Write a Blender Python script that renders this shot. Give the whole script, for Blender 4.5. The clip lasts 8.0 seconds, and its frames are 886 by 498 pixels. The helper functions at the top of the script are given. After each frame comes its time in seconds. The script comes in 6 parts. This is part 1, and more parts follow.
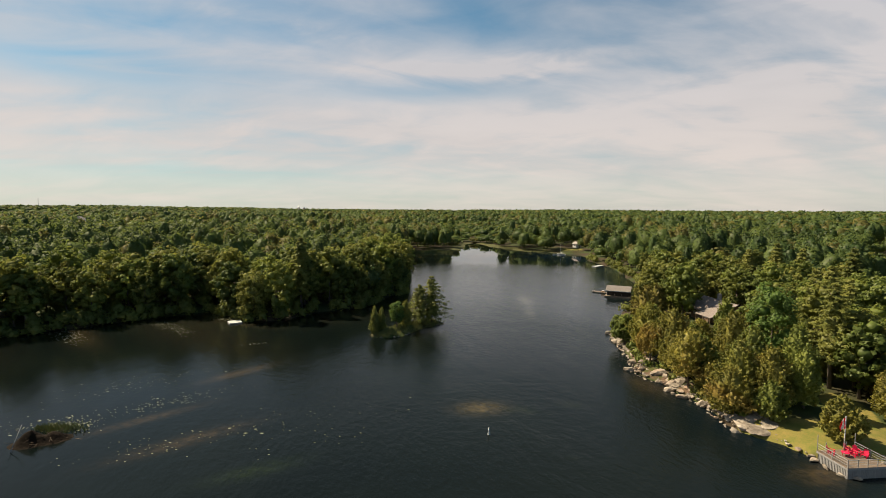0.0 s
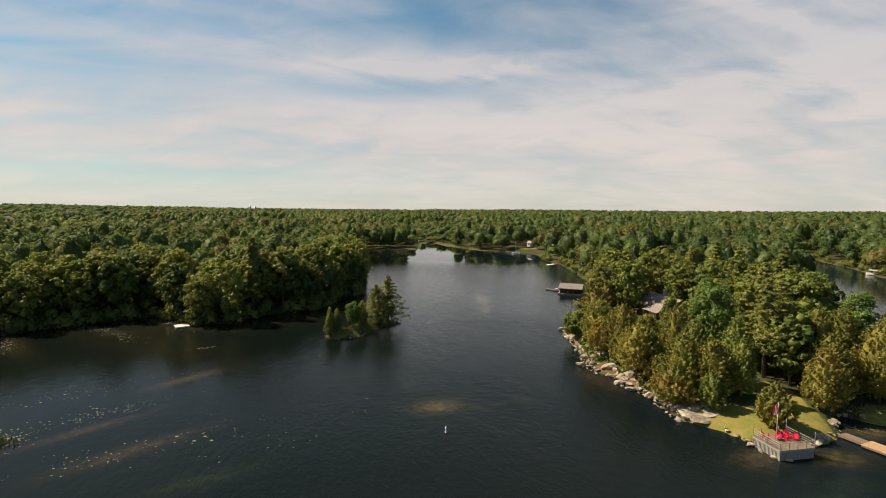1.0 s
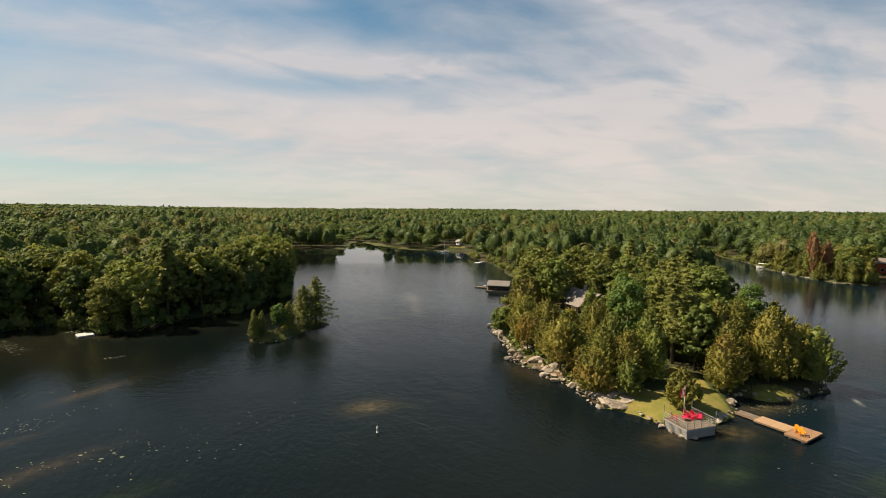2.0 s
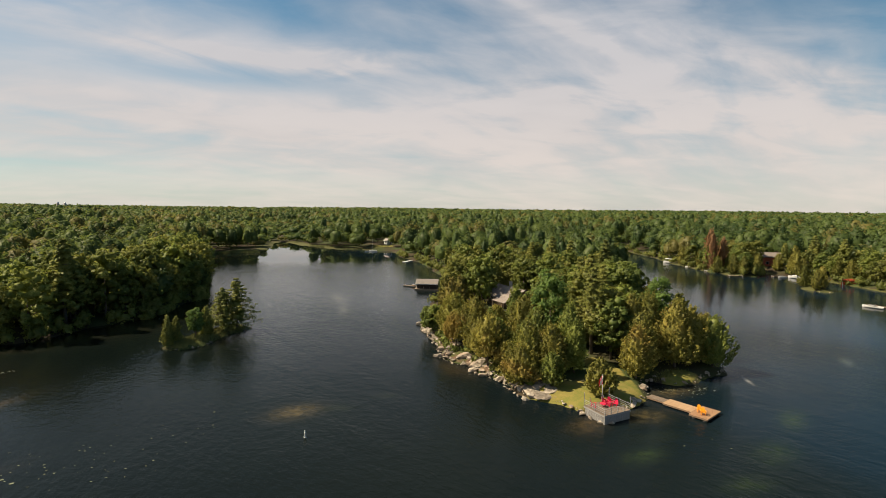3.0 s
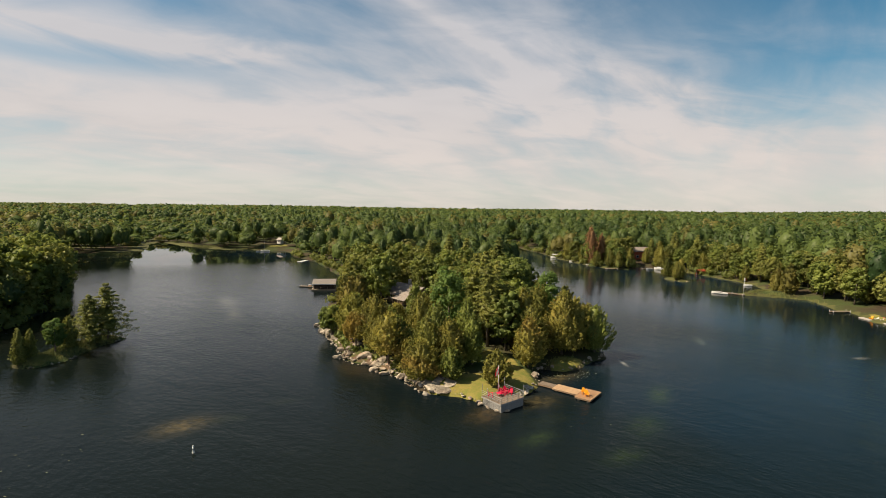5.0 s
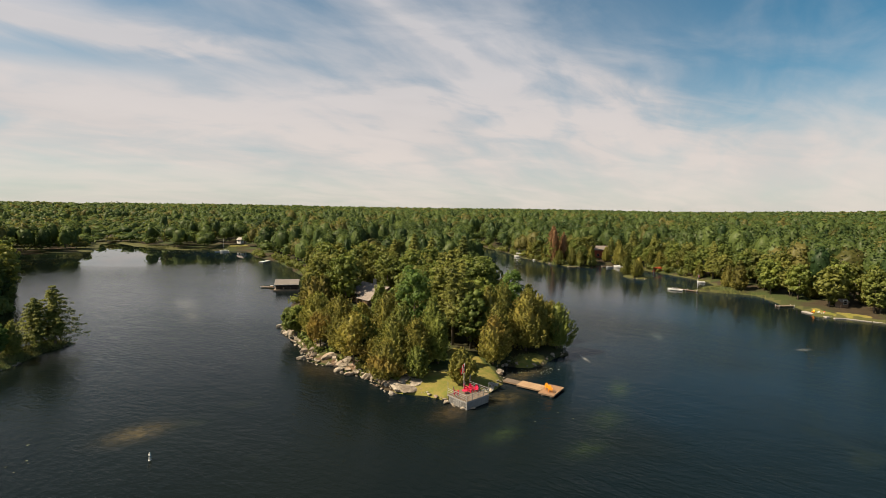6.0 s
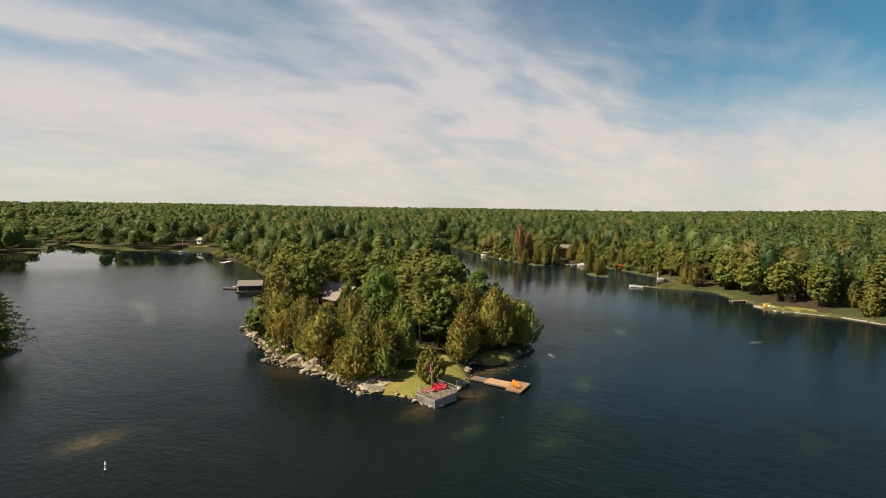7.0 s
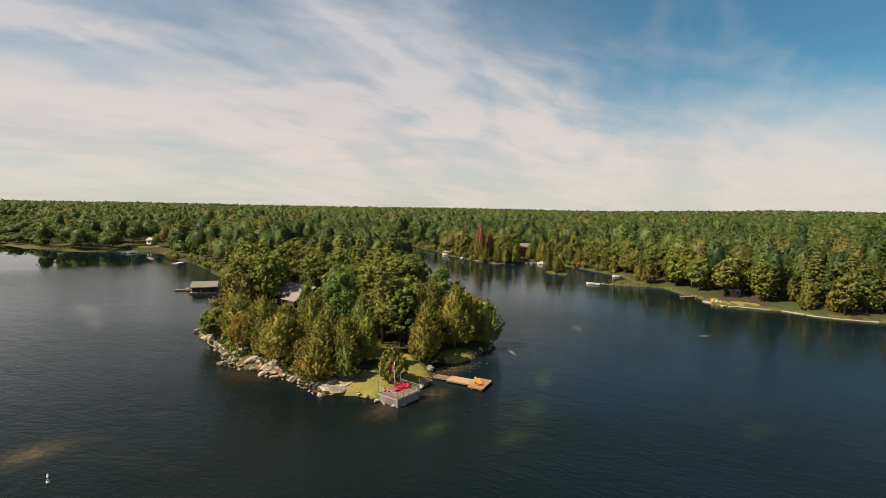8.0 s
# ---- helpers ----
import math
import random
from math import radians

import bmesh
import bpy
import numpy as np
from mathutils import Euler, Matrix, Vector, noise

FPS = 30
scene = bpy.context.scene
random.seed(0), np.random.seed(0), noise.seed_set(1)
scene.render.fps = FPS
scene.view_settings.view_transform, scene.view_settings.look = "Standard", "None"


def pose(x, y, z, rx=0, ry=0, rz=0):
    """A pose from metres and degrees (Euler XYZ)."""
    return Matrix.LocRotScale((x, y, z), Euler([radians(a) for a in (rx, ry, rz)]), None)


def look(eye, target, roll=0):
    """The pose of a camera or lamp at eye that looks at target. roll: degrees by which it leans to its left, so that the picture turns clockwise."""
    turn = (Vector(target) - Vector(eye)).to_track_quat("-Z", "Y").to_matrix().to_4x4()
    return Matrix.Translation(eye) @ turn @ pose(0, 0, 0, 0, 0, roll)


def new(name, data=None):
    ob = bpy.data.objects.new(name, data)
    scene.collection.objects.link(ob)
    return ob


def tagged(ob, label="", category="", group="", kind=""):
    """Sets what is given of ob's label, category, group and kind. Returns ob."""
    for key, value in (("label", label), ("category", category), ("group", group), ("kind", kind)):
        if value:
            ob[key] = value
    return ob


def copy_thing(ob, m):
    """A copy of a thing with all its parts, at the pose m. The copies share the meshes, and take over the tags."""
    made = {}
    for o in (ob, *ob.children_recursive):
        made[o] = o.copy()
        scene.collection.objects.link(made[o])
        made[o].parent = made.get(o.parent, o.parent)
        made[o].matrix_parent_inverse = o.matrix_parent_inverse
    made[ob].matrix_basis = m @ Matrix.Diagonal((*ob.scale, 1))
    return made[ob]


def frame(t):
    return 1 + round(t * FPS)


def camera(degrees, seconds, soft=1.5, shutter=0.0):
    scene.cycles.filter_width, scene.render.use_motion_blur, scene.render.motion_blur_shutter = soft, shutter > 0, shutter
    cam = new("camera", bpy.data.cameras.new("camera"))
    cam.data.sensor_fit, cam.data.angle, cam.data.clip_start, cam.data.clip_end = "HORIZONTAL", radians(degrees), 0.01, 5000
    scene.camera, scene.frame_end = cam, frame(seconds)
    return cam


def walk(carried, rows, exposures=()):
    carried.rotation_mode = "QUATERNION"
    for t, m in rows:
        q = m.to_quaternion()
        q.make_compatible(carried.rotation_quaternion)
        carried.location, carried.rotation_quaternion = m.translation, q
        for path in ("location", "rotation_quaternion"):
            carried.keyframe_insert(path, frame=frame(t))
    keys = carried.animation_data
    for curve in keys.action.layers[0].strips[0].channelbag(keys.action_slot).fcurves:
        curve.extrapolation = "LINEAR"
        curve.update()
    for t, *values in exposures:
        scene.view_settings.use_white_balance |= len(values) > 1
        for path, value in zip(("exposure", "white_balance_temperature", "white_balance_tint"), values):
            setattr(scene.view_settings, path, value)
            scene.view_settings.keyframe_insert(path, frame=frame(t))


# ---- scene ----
# ---- camera ----
cam = camera(84.1, 8.0, soft=0.8)
PATH = [
    (0, (2.434, 0.952, 30.028), (0.775, 100.621, 22.066), 0.20),
    (0.5, (2.439, 0.929, 29.987), (3.932, 100.604, 22.071), 0.22),
    (1, (2.433, 0.896, 29.944), (9.646, 100.317, 21.969), 0.29),
    (1.5, (2.419, 0.859, 29.902), (16.594, 99.523, 21.873), 0.36),
    (3, (2.300, 0.822, 29.815), (37.660, 94.004, 21.641), 0.52),
    (3.5, (2.227, 0.807, 29.813), (44.007, 91.289, 21.601), 0.59),
    (4, (2.129, 0.768, 29.830), (49.110, 88.658, 21.581), 0.66),
    (4.5, (2.023, 0.710, 29.856), (52.531, 86.619, 21.573), 0.68),
    (5, (1.917, 0.646, 29.865), (55.729, 84.522, 21.552), 0.74),
    (6.5, (1.669, 0.495, 29.761), (63.989, 78.257, 21.440), 0.87),
    (7, (1.605, 0.480, 29.712), (66.563, 76.052, 21.390), 0.87),
    (7.5, (1.550, 0.488, 29.652), (69.464, 73.415, 21.322), 0.91),
    (8, (1.491, 0.499, 29.588), (72.208, 70.713, 21.275), 0.98),
]
walk(cam, [(t, look(eye, target, roll)) for t, eye, target, roll in PATH])

# ---- sun, sky and exposure ----
scene.view_settings.exposure = 0.88
SUN_AZ, SUN_EL = -64.0, 47.0          # degrees clockwise from +y, and above the horizon
SUN = Vector((math.sin(radians(SUN_AZ)) * math.cos(radians(SUN_EL)), math.cos(radians(SUN_AZ)) * math.cos(radians(SUN_EL)), math.sin(radians(SUN_EL))))
sun = new("sun", bpy.data.lights.new("sun", "SUN"))
sun.data.energy, sun.data.angle, sun.data.color = 5.2, radians(0.6), (1.0, 0.835, 0.60)
sun.matrix_world = look((0, 0, 300), Vector((0, 0, 300)) - SUN)


class Nodes:
    """A short way to write node trees."""

    def __init__(self, tree):
        self.tree = tree
        tree.nodes.clear()

    def add(self, kind):
        return self.tree.nodes.new(kind)

    def link(self, a, b):
        self.tree.links.new(a, b)

    def put(self, socket, value):
        if isinstance(value, bpy.types.NodeSocket):
            self.link(value, socket)
        else:
            socket.default_value = value

    def math(self, op, a, b=0.0, c=0.0, clamp=False):
        node = self.add("ShaderNodeMath")
        node.operation, node.use_clamp = op, clamp
        for socket, value in zip(node.inputs, (a, b, c)):
            self.put(socket, value)
        return node.outputs[0]

    def mix(self, f, a, b):
        node = self.add("ShaderNodeMix")
        node.data_type = "RGBA"
        self.put(node.inputs[0], f)
        self.put(node.inputs[6], (*a, 1) if isinstance(a, tuple) else a)
        self.put(node.inputs[7], (*b, 1) if isinstance(b, tuple) else b)
        return node.outputs[2]

    def ramp(self, f, lo, hi, to_lo=0.0, to_hi=1.0, smooth=True):
        node = self.add("ShaderNodeMapRange")
        node.interpolation_type = "SMOOTHSTEP" if smooth else "LINEAR"
        for socket, value in zip(node.inputs, (f, lo, hi, to_lo, to_hi)):
            self.put(socket, value)
        return node.outputs[0]

    def noise(self, where, scale, detail=4.0, rough=0.55, distort=0.0):
        node = self.add("ShaderNodeTexNoise")
        self.put(node.inputs["Vector"], where)
        node.inputs["Scale"].default_value = scale
        node.inputs["Detail"].default_value = detail
        node.inputs["Roughness"].default_value = rough
        node.inputs["Distortion"].default_value = distort
        return node.outputs[0]

    def mapped(self, where, scale=(1, 1, 1), turn=0.0, shift=(0, 0, 0)):
        """Turned first, so that the stretch follows the turned axes."""
        for turned, stretch, moved in ((-turn, (1, 1, 1), (0, 0, 0)), (0.0, scale, shift)):
            node = self.add("ShaderNodeMapping")
            self.put(node.inputs[0], where)
            node.inputs[1].default_value, node.inputs[2].default_value, node.inputs[3].default_value = moved, (0, 0, radians(turned)), stretch
            where = node.outputs[0]
        return where

    def attribute(self, name):
        node = self.add("ShaderNodeAttribute")
        node.attribute_name = name
        return node.outputs["Fac"]

    def position(self):
        return self.add("ShaderNodeNewGeometry").outputs["Position"]

    def split(self, v):
        node = self.add("ShaderNodeSeparateXYZ")
        self.put(node.inputs[0], v)
        return node.outputs

    def join(self, x, y, z=0.0):
        node = self.add("ShaderNodeCombineXYZ")
        for socket, value in zip(node.inputs, (x, y, z)):
            self.put(socket, value)
        return node.outputs[0]


def build_sky():
    world = bpy.data.worlds.new("sky")
    scene.world = world
    world.use_nodes = True
    n = Nodes(world.node_tree)
    way = n.add("ShaderNodeTexCoord").outputs["Generated"]
    sky = n.add("ShaderNodeTexSky")
    sky.sky_type, sky.sun_disc, sky.sun_elevation, sky.sun_rotation = "NISHITA", False, radians(SUN_EL), radians(SUN_AZ)
    sky.air_density, sky.dust_density, sky.ozone_density, sky.altitude = 1.0, 0.4, 1.0, 50
    x, y, z = n.split(way)
    high = n.math("MAXIMUM", z, 0.0)
    az = n.math("DEGREES", n.math("ARCTAN2", x, y))
    el = n.math("DEGREES", n.math("ARCSINE", z))
    # thin cirrus on a high flat layer, drawn out towards the east-north-east
    far = n.math("ADD", high, 0.22)
    flat = n.join(n.math("DIVIDE", x, far), n.math("DIVIDE", y, far))
    streak = n.noise(n.mapped(flat, (0.5, 1.7, 1), 22), 1.9, 7, 0.52, 0.7)
    puff = n.noise(n.mapped(flat, (0.9, 1.5, 1), -15, (3, 1, 0)), 2.6, 7, 0.55, 0.5)
    wide = n.noise(n.mapped(flat, (0.5, 1.2, 1), 20, (7, 2, 0)), 1.2, 3, 0.5)
    mixed = n.math("ADD", n.math("MULTIPLY", n.math("SUBTRACT", streak, 0.5), 0.95), n.math("ADD", n.math("MULTIPLY", n.math("SUBTRACT", puff, 0.5), 0.7), n.math("MULTIPLY", n.math("SUBTRACT", wide, 0.5), 1.0)))
    # the veil is thickest low in the north and thins upwards and to the east
    cover = n.math("ADD", n.math("MULTIPLY", n.ramp(az, 15, 95, 0.14, -0.50), n.ramp(el, 3, 12, -0.2, 1.0)), n.math("ADD", n.ramp(el, 3, 24, 0.42, 0.0), n.ramp(el, 20, 34, 0.0, -0.12)))
    mixed = n.math("MULTIPLY", mixed, n.ramp(el, 3, 14, 0.35, 1.0))
    cloud = n.ramp(n.math("ADD", mixed, cover), -0.50, 0.70, 0.0, 0.93)
    # long streaks: azimuth, elevation, half length, half height, slope, strength
    for a0, e0, length, thick, slope, strong in BANDS:
        da = n.math("SUBTRACT", az, a0)
        de = n.math("SUBTRACT", n.math("SUBTRACT", el, e0), n.math("MULTIPLY", da, slope))
        wave = n.math("MULTIPLY", n.math("SUBTRACT", streak, 0.5), 5.0)
        u = n.math("POWER", n.math("DIVIDE", da, length), 2.0)
        v = n.math("POWER", n.math("DIVIDE", n.math("ADD", de, wave), thick), 2.0)
        body = n.math("EXPONENT", n.math("MULTIPLY", n.math("ADD", u, v), -1.0))
        cloud = n.math("ADD", cloud, n.math("MULTIPLY", n.math("MULTIPLY", body, strong), n.ramp(puff, 0.25, 0.75, 0.5, 1.3)))
    cloud = n.math("MINIMUM", n.math("MAXIMUM", cloud, 0.0), 0.95)
    clear = n.add("ShaderNodeVectorMath")
    clear.operation = "SCALE"
    n.put(clear.inputs[0], sky.outputs[0])
    clear.inputs["Scale"].default_value = SKY_STRENGTH
    tint = n.add("ShaderNodeVectorMath")
    tint.operation = "MULTIPLY"
    n.put(tint.inputs[0], clear.outputs[0])
    tint.inputs[1].default_value = (0.54, 1.0, 1.03)
    white = n.mix(n.ramp(el, 0, 20), (0.430, 0.374, 0.338), (0.345, 0.334, 0.342))
    white = n.mix(n.ramp(n.math("ADD", n.math("MULTIPLY", wide, 0.6), n.math("MULTIPLY", puff, 0.4)), 0.35, 0.65, 0.30, 0.0), white, (0.258, 0.253, 0.258))
    both = n.mix(cloud, tint.outputs[0], white)
    shine = n.add("ShaderNodeBackground")
    n.put(shine.inputs[0], both)
    out = n.add("ShaderNodeOutputWorld")
    n.link(shine.outputs[0], out.inputs[0])


SKY_STRENGTH = 0.046
BANDS = [
    (3.5, 15.9, 15, 0.9, 0.0, 0.45), (-18, 18.6, 12, 0.9, -0.04, 0.25), (35.6, 19.2, 9, 1.0, -0.52, 0.35), (55.5, 13.6, 8, 0.9, -0.45, 0.30),
    (-3, 13.3, 12, 1.2, 0.0, -0.40), (-36, 13.4, 12, 2.0, 0.0, -0.45), (31, 12.6, 9, 1.8, -0.25, 0.25), (-24, 3.4, 26, 0.9, 0.0, -0.14),
    (49, 15.5, 16, 7.0, 0.0, 0.25), (3, 20.0, 18, 2.6, 0.0, -0.15), (84, 15.0, 16, 8.0, 0.0, -0.14), (65, 11.0, 13, 5.0, -0.2, 0.16), (20, 8.0, 70, 3.5, 0.0, 0.15),
]
build_sky()


# ---- materials ----
def surface(name, build):
    m = bpy.data.materials.new(name)
    m.use_nodes = True
    n = Nodes(m.node_tree)
    shader = build(n)
    out = n.add("ShaderNodeOutputMaterial")
    n.link(shader, out.inputs[0])
    return m


def principled(n, colour, rough=0.7, metal=0.0, bump=None, spec=0.5, ior=1.45):
    p = n.add("ShaderNodeBsdfPrincipled")
    n.put(p.inputs["Base Color"], (*colour, 1) if isinstance(colour, tuple) else colour)
    n.put(p.inputs["Roughness"], rough)
    p.inputs["Metallic"].default_value = metal
    p.inputs["IOR"].default_value = ior
    n.put(p.inputs["Specular IOR Level"], spec)
    if bump is not None:
        b = n.add("ShaderNodeBump")
        n.put(b.inputs["Height"], bump[0])
        b.inputs["Strength"].default_value = bump[1]
        b.inputs["Distance"].default_value = bump[2]
        n.link(b.outputs[0], p.inputs["Normal"])
    return p.outputs[0]


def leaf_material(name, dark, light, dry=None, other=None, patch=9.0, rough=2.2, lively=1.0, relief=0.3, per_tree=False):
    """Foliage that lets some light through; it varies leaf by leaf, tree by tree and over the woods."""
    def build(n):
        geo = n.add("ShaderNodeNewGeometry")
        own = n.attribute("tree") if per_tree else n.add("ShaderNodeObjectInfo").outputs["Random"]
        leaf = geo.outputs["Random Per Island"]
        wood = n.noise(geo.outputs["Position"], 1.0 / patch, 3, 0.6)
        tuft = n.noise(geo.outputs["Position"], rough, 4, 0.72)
        # low tuft noise darkens the colour, painting shaded gaps between leaf clumps
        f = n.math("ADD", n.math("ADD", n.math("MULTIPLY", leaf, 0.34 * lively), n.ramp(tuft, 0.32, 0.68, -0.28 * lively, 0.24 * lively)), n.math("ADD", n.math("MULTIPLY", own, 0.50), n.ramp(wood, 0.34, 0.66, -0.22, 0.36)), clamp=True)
        col = n.mix(f, dark, light)
        pick_own = n.math("FRACT", n.math("MULTIPLY", own, 7.31))
        if other:
            col = n.mix(n.ramp(pick_own, 0.45, 0.75, 0.0, 0.85), col, n.mix(f, *other))
        if dry:
            far = n.noise(geo.outputs["Position"], 1.0 / (patch * 2.3), 2, 0.5)
            col = n.mix(n.math("MULTIPLY", n.ramp(far, 0.54, 0.72, 0.0, 0.55), n.ramp(pick_own, 0.75, 0.45)), col, dry)
        d, t, g, both, m2 = (n.add(k) for k in ("ShaderNodeBsdfDiffuse", "ShaderNodeBsdfTranslucent", "ShaderNodeBsdfGlossy", "ShaderNodeAddShader", "ShaderNodeMixShader"))
        n.link(col, d.inputs[0])
        b = n.add("ShaderNodeBump")
        n.put(b.inputs["Height"], tuft)
        b.inputs["Strength"].default_value, b.inputs["Distance"].default_value = relief, 1.2 / rough
        n.link(b.outputs[0], d.inputs["Normal"])
        warm = n.mix(0.35, col, (0.085, 0.085, 0.012))
        n.link(warm, t.inputs[0])
        g.inputs[0].default_value, g.inputs["Roughness"].default_value = (0.5, 0.5, 0.45, 1), 0.5
        m2.inputs[0].default_value = 0.025
        n.link(d.outputs[0], both.inputs[0]), n.link(t.outputs[0], both.inputs[1])
        n.link(both.outputs[0], m2.inputs[1]), n.link(g.outputs[0], m2.inputs[2])
        return m2.outputs[0]
    return surface(name, build)


CEDAR_GREEN = ((0.050, 0.070, 0.016), (0.140, 0.164, 0.035))
WOOD_OLIVE = ((0.052, 0.060, 0.014), (0.140, 0.136, 0.032))
LEAF_CEDAR = leaf_material("cedar_leaf", (0.068, 0.068, 0.015), (0.196, 0.172, 0.036), (0.215, 0.135, 0.036), CEDAR_GREEN, 3.0)
LEAF_MAPLE = leaf_material("maple_leaf", (0.044, 0.062, 0.015), (0.135, 0.156, 0.032), None, WOOD_OLIVE)
LEAF_BRIGHT = leaf_material("bright_leaf", (0.036, 0.066, 0.017), (0.100, 0.150, 0.032))
LEAF_PINE = leaf_material("pine_needle", (0.056, 0.068, 0.018), (0.160, 0.160, 0.038))
LEAF_RUST = leaf_material("rust_leaf", (0.09, 0.045, 0.022), (0.18, 0.10, 0.05))
LEAF_SHORE = leaf_material("shore_leaf", (0.028, 0.044, 0.012), (0.094, 0.118, 0.026), (0.105, 0.092, 0.024), WOOD_OLIVE, 13.0, 0.9, 0.6, 0.2)
# blue raised a little to put distance haze into the far leaf colour
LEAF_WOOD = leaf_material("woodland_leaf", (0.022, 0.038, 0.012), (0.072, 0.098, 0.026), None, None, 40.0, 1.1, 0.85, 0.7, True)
LEAF_OLIVE = leaf_material("olive_leaf", (0.050, 0.056, 0.012), (0.150, 0.138, 0.030), (0.150, 0.100, 0.030), None, 15.0, 0.9, 0.6, 0.2)
LEAF_TAN = leaf_material("tan_leaf", (0.044, 0.046, 0.012), (0.104, 0.094, 0.028), None, None, 40.0, 1.1, 0.85, 0.7, True)
LEAF_DARK = leaf_material("conifer_leaf", (0.016, 0.033, 0.011), (0.050, 0.074, 0.022), None, None, 40.0, 1.1, 0.85, 0.7, True)


def bark(n):
    p = n.mapped(n.position(), (6, 6, 1.2))
    f = n.noise(p, 3.0, 6)
    return principled(n, n.mix(f, (0.05, 0.035, 0.025), (0.20, 0.16, 0.125)), 0.9, bump=(f, 0.6, 0.03))


BARK = surface("bark", bark)


def ground_look(n):
    p = n.position()
    big, mid, fine = n.noise(p, 0.06, 3), n.noise(p, 0.5, 5), n.noise(p, 6.0, 6)
    floor_ = n.mix(mid, (0.026, 0.020, 0.012), (0.062, 0.046, 0.028))
    floor_ = n.mix(n.ramp(big, 0.4, 0.65), floor_, (0.040, 0.055, 0.016))
    grass = n.mix(n.ramp(mid, 0.3, 0.7), (0.125, 0.130, 0.026), (0.225, 0.170, 0.050))
    grass = n.mix(n.ramp(fine, 0.3, 0.8, 0, 0.6), grass, (0.075, 0.105, 0.022))
    lawn, marsh, bare = (n.attribute(a) for a in ("lawn", "marsh", "bare"))
    wobble = n.math("MULTIPLY", n.math("SUBTRACT", mid, 0.5), 0.7)
    col = n.mix(n.ramp(n.math("ADD", lawn, wobble), 0.35, 0.65), floor_, grass)
    col = n.mix(n.ramp(n.math("ADD", marsh, wobble), 0.35, 0.65), col, n.mix(n.math("ADD", n.math("MULTIPLY", fine, 0.5), n.math("MULTIPLY", mid, 0.5)), (0.026, 0.040, 0.013), (0.110, 0.098, 0.036)))
    col = n.mix(n.ramp(n.math("ADD", bare, wobble), 0.35, 0.65), col, n.mix(n.ramp(mid, 0.42, 0.58), n.mix(fine, (0.060, 0.040, 0.026), (0.150, 0.096, 0.064)), (0.060, 0.066, 0.020)))
    return principled(n, col, 0.95, bump=(n.math("ADD", mid, fine), 0.5, 0.08), spec=0.2)


GROUND = surface("ground", ground_look)


def water_look(n):
    p = n.position()
    x, y, z = n.split(p)
    # weed beds and shoals close under the surface, and pale wisps on it
    weed = n.ramp(n.noise(n.mapped(p, (1, 1.4, 1), 20), 0.035, 5, 0.62), 0.60, 0.78)
    # bluer, lighter base eastwards puts the reflected blue sky into the water colour
    deep_and_sky = n.mix(n.ramp(n.noise(p, 0.02, 3), 0.3, 0.7), n.mix(n.ramp(x, 10, 110), (0.0026, 0.0046, 0.0044), (0.0052, 0.0148, 0.0255)), (0.0046, 0.0074, 0.0062))
    col = n.mix(n.math("MULTIPLY", weed, 0.5), deep_and_sky, (0.020, 0.026, 0.012))
    fine = n.ramp(n.noise(p, 0.9, 6, 0.7), 0.3, 0.75, 0.2, 1.2)
    for sx, sy, rx, ry, turn, strong, tint in SHOALS_AND_WISPS:
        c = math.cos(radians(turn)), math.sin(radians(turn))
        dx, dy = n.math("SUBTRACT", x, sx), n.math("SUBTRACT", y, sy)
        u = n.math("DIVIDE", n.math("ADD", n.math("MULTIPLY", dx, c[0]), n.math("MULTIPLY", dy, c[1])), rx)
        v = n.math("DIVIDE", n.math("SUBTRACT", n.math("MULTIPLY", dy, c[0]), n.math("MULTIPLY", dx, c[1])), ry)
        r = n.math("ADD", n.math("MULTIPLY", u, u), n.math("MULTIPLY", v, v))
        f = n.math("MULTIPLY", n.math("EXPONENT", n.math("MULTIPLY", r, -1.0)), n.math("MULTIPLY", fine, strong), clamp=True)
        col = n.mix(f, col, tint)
    # wind ripples, calmer under the shores and in the reedy head of the lake
    ripple = n.noise(n.mapped(p, (1.0, 0.45, 1), 18), 1.5, 5, 0.6)
    swell = n.noise(n.mapped(p, (1.0, 0.35, 1), 12), 0.35, 3, 0.5)
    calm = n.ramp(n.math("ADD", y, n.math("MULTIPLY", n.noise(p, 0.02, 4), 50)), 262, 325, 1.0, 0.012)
    gust = n.ramp(n.noise(n.mapped(p, (1, 0.6, 1), 30), 0.013, 4), 0.35, 0.65, 0.70, 1.1)
    lee = n.math("MULTIPLY", n.math("MULTIPLY", n.ramp(x, 25, 75, 1.0, 0.55), n.ramp(x, 100, 165, 1.0, 0.4)), n.ramp(x, -45, 0, 0.4, 1.0))
    h = n.math("MULTIPLY", n.math("MULTIPLY", n.math("ADD", n.math("MULTIPLY", ripple, 0.85), swell), lee), n.math("MULTIPLY", calm, gust))
    # specular level set by y: sky reflection weakened nearby, strengthened up the lake
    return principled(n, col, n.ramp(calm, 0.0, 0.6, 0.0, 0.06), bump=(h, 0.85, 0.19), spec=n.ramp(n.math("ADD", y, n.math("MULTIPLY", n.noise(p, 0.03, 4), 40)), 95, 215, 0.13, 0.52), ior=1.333)


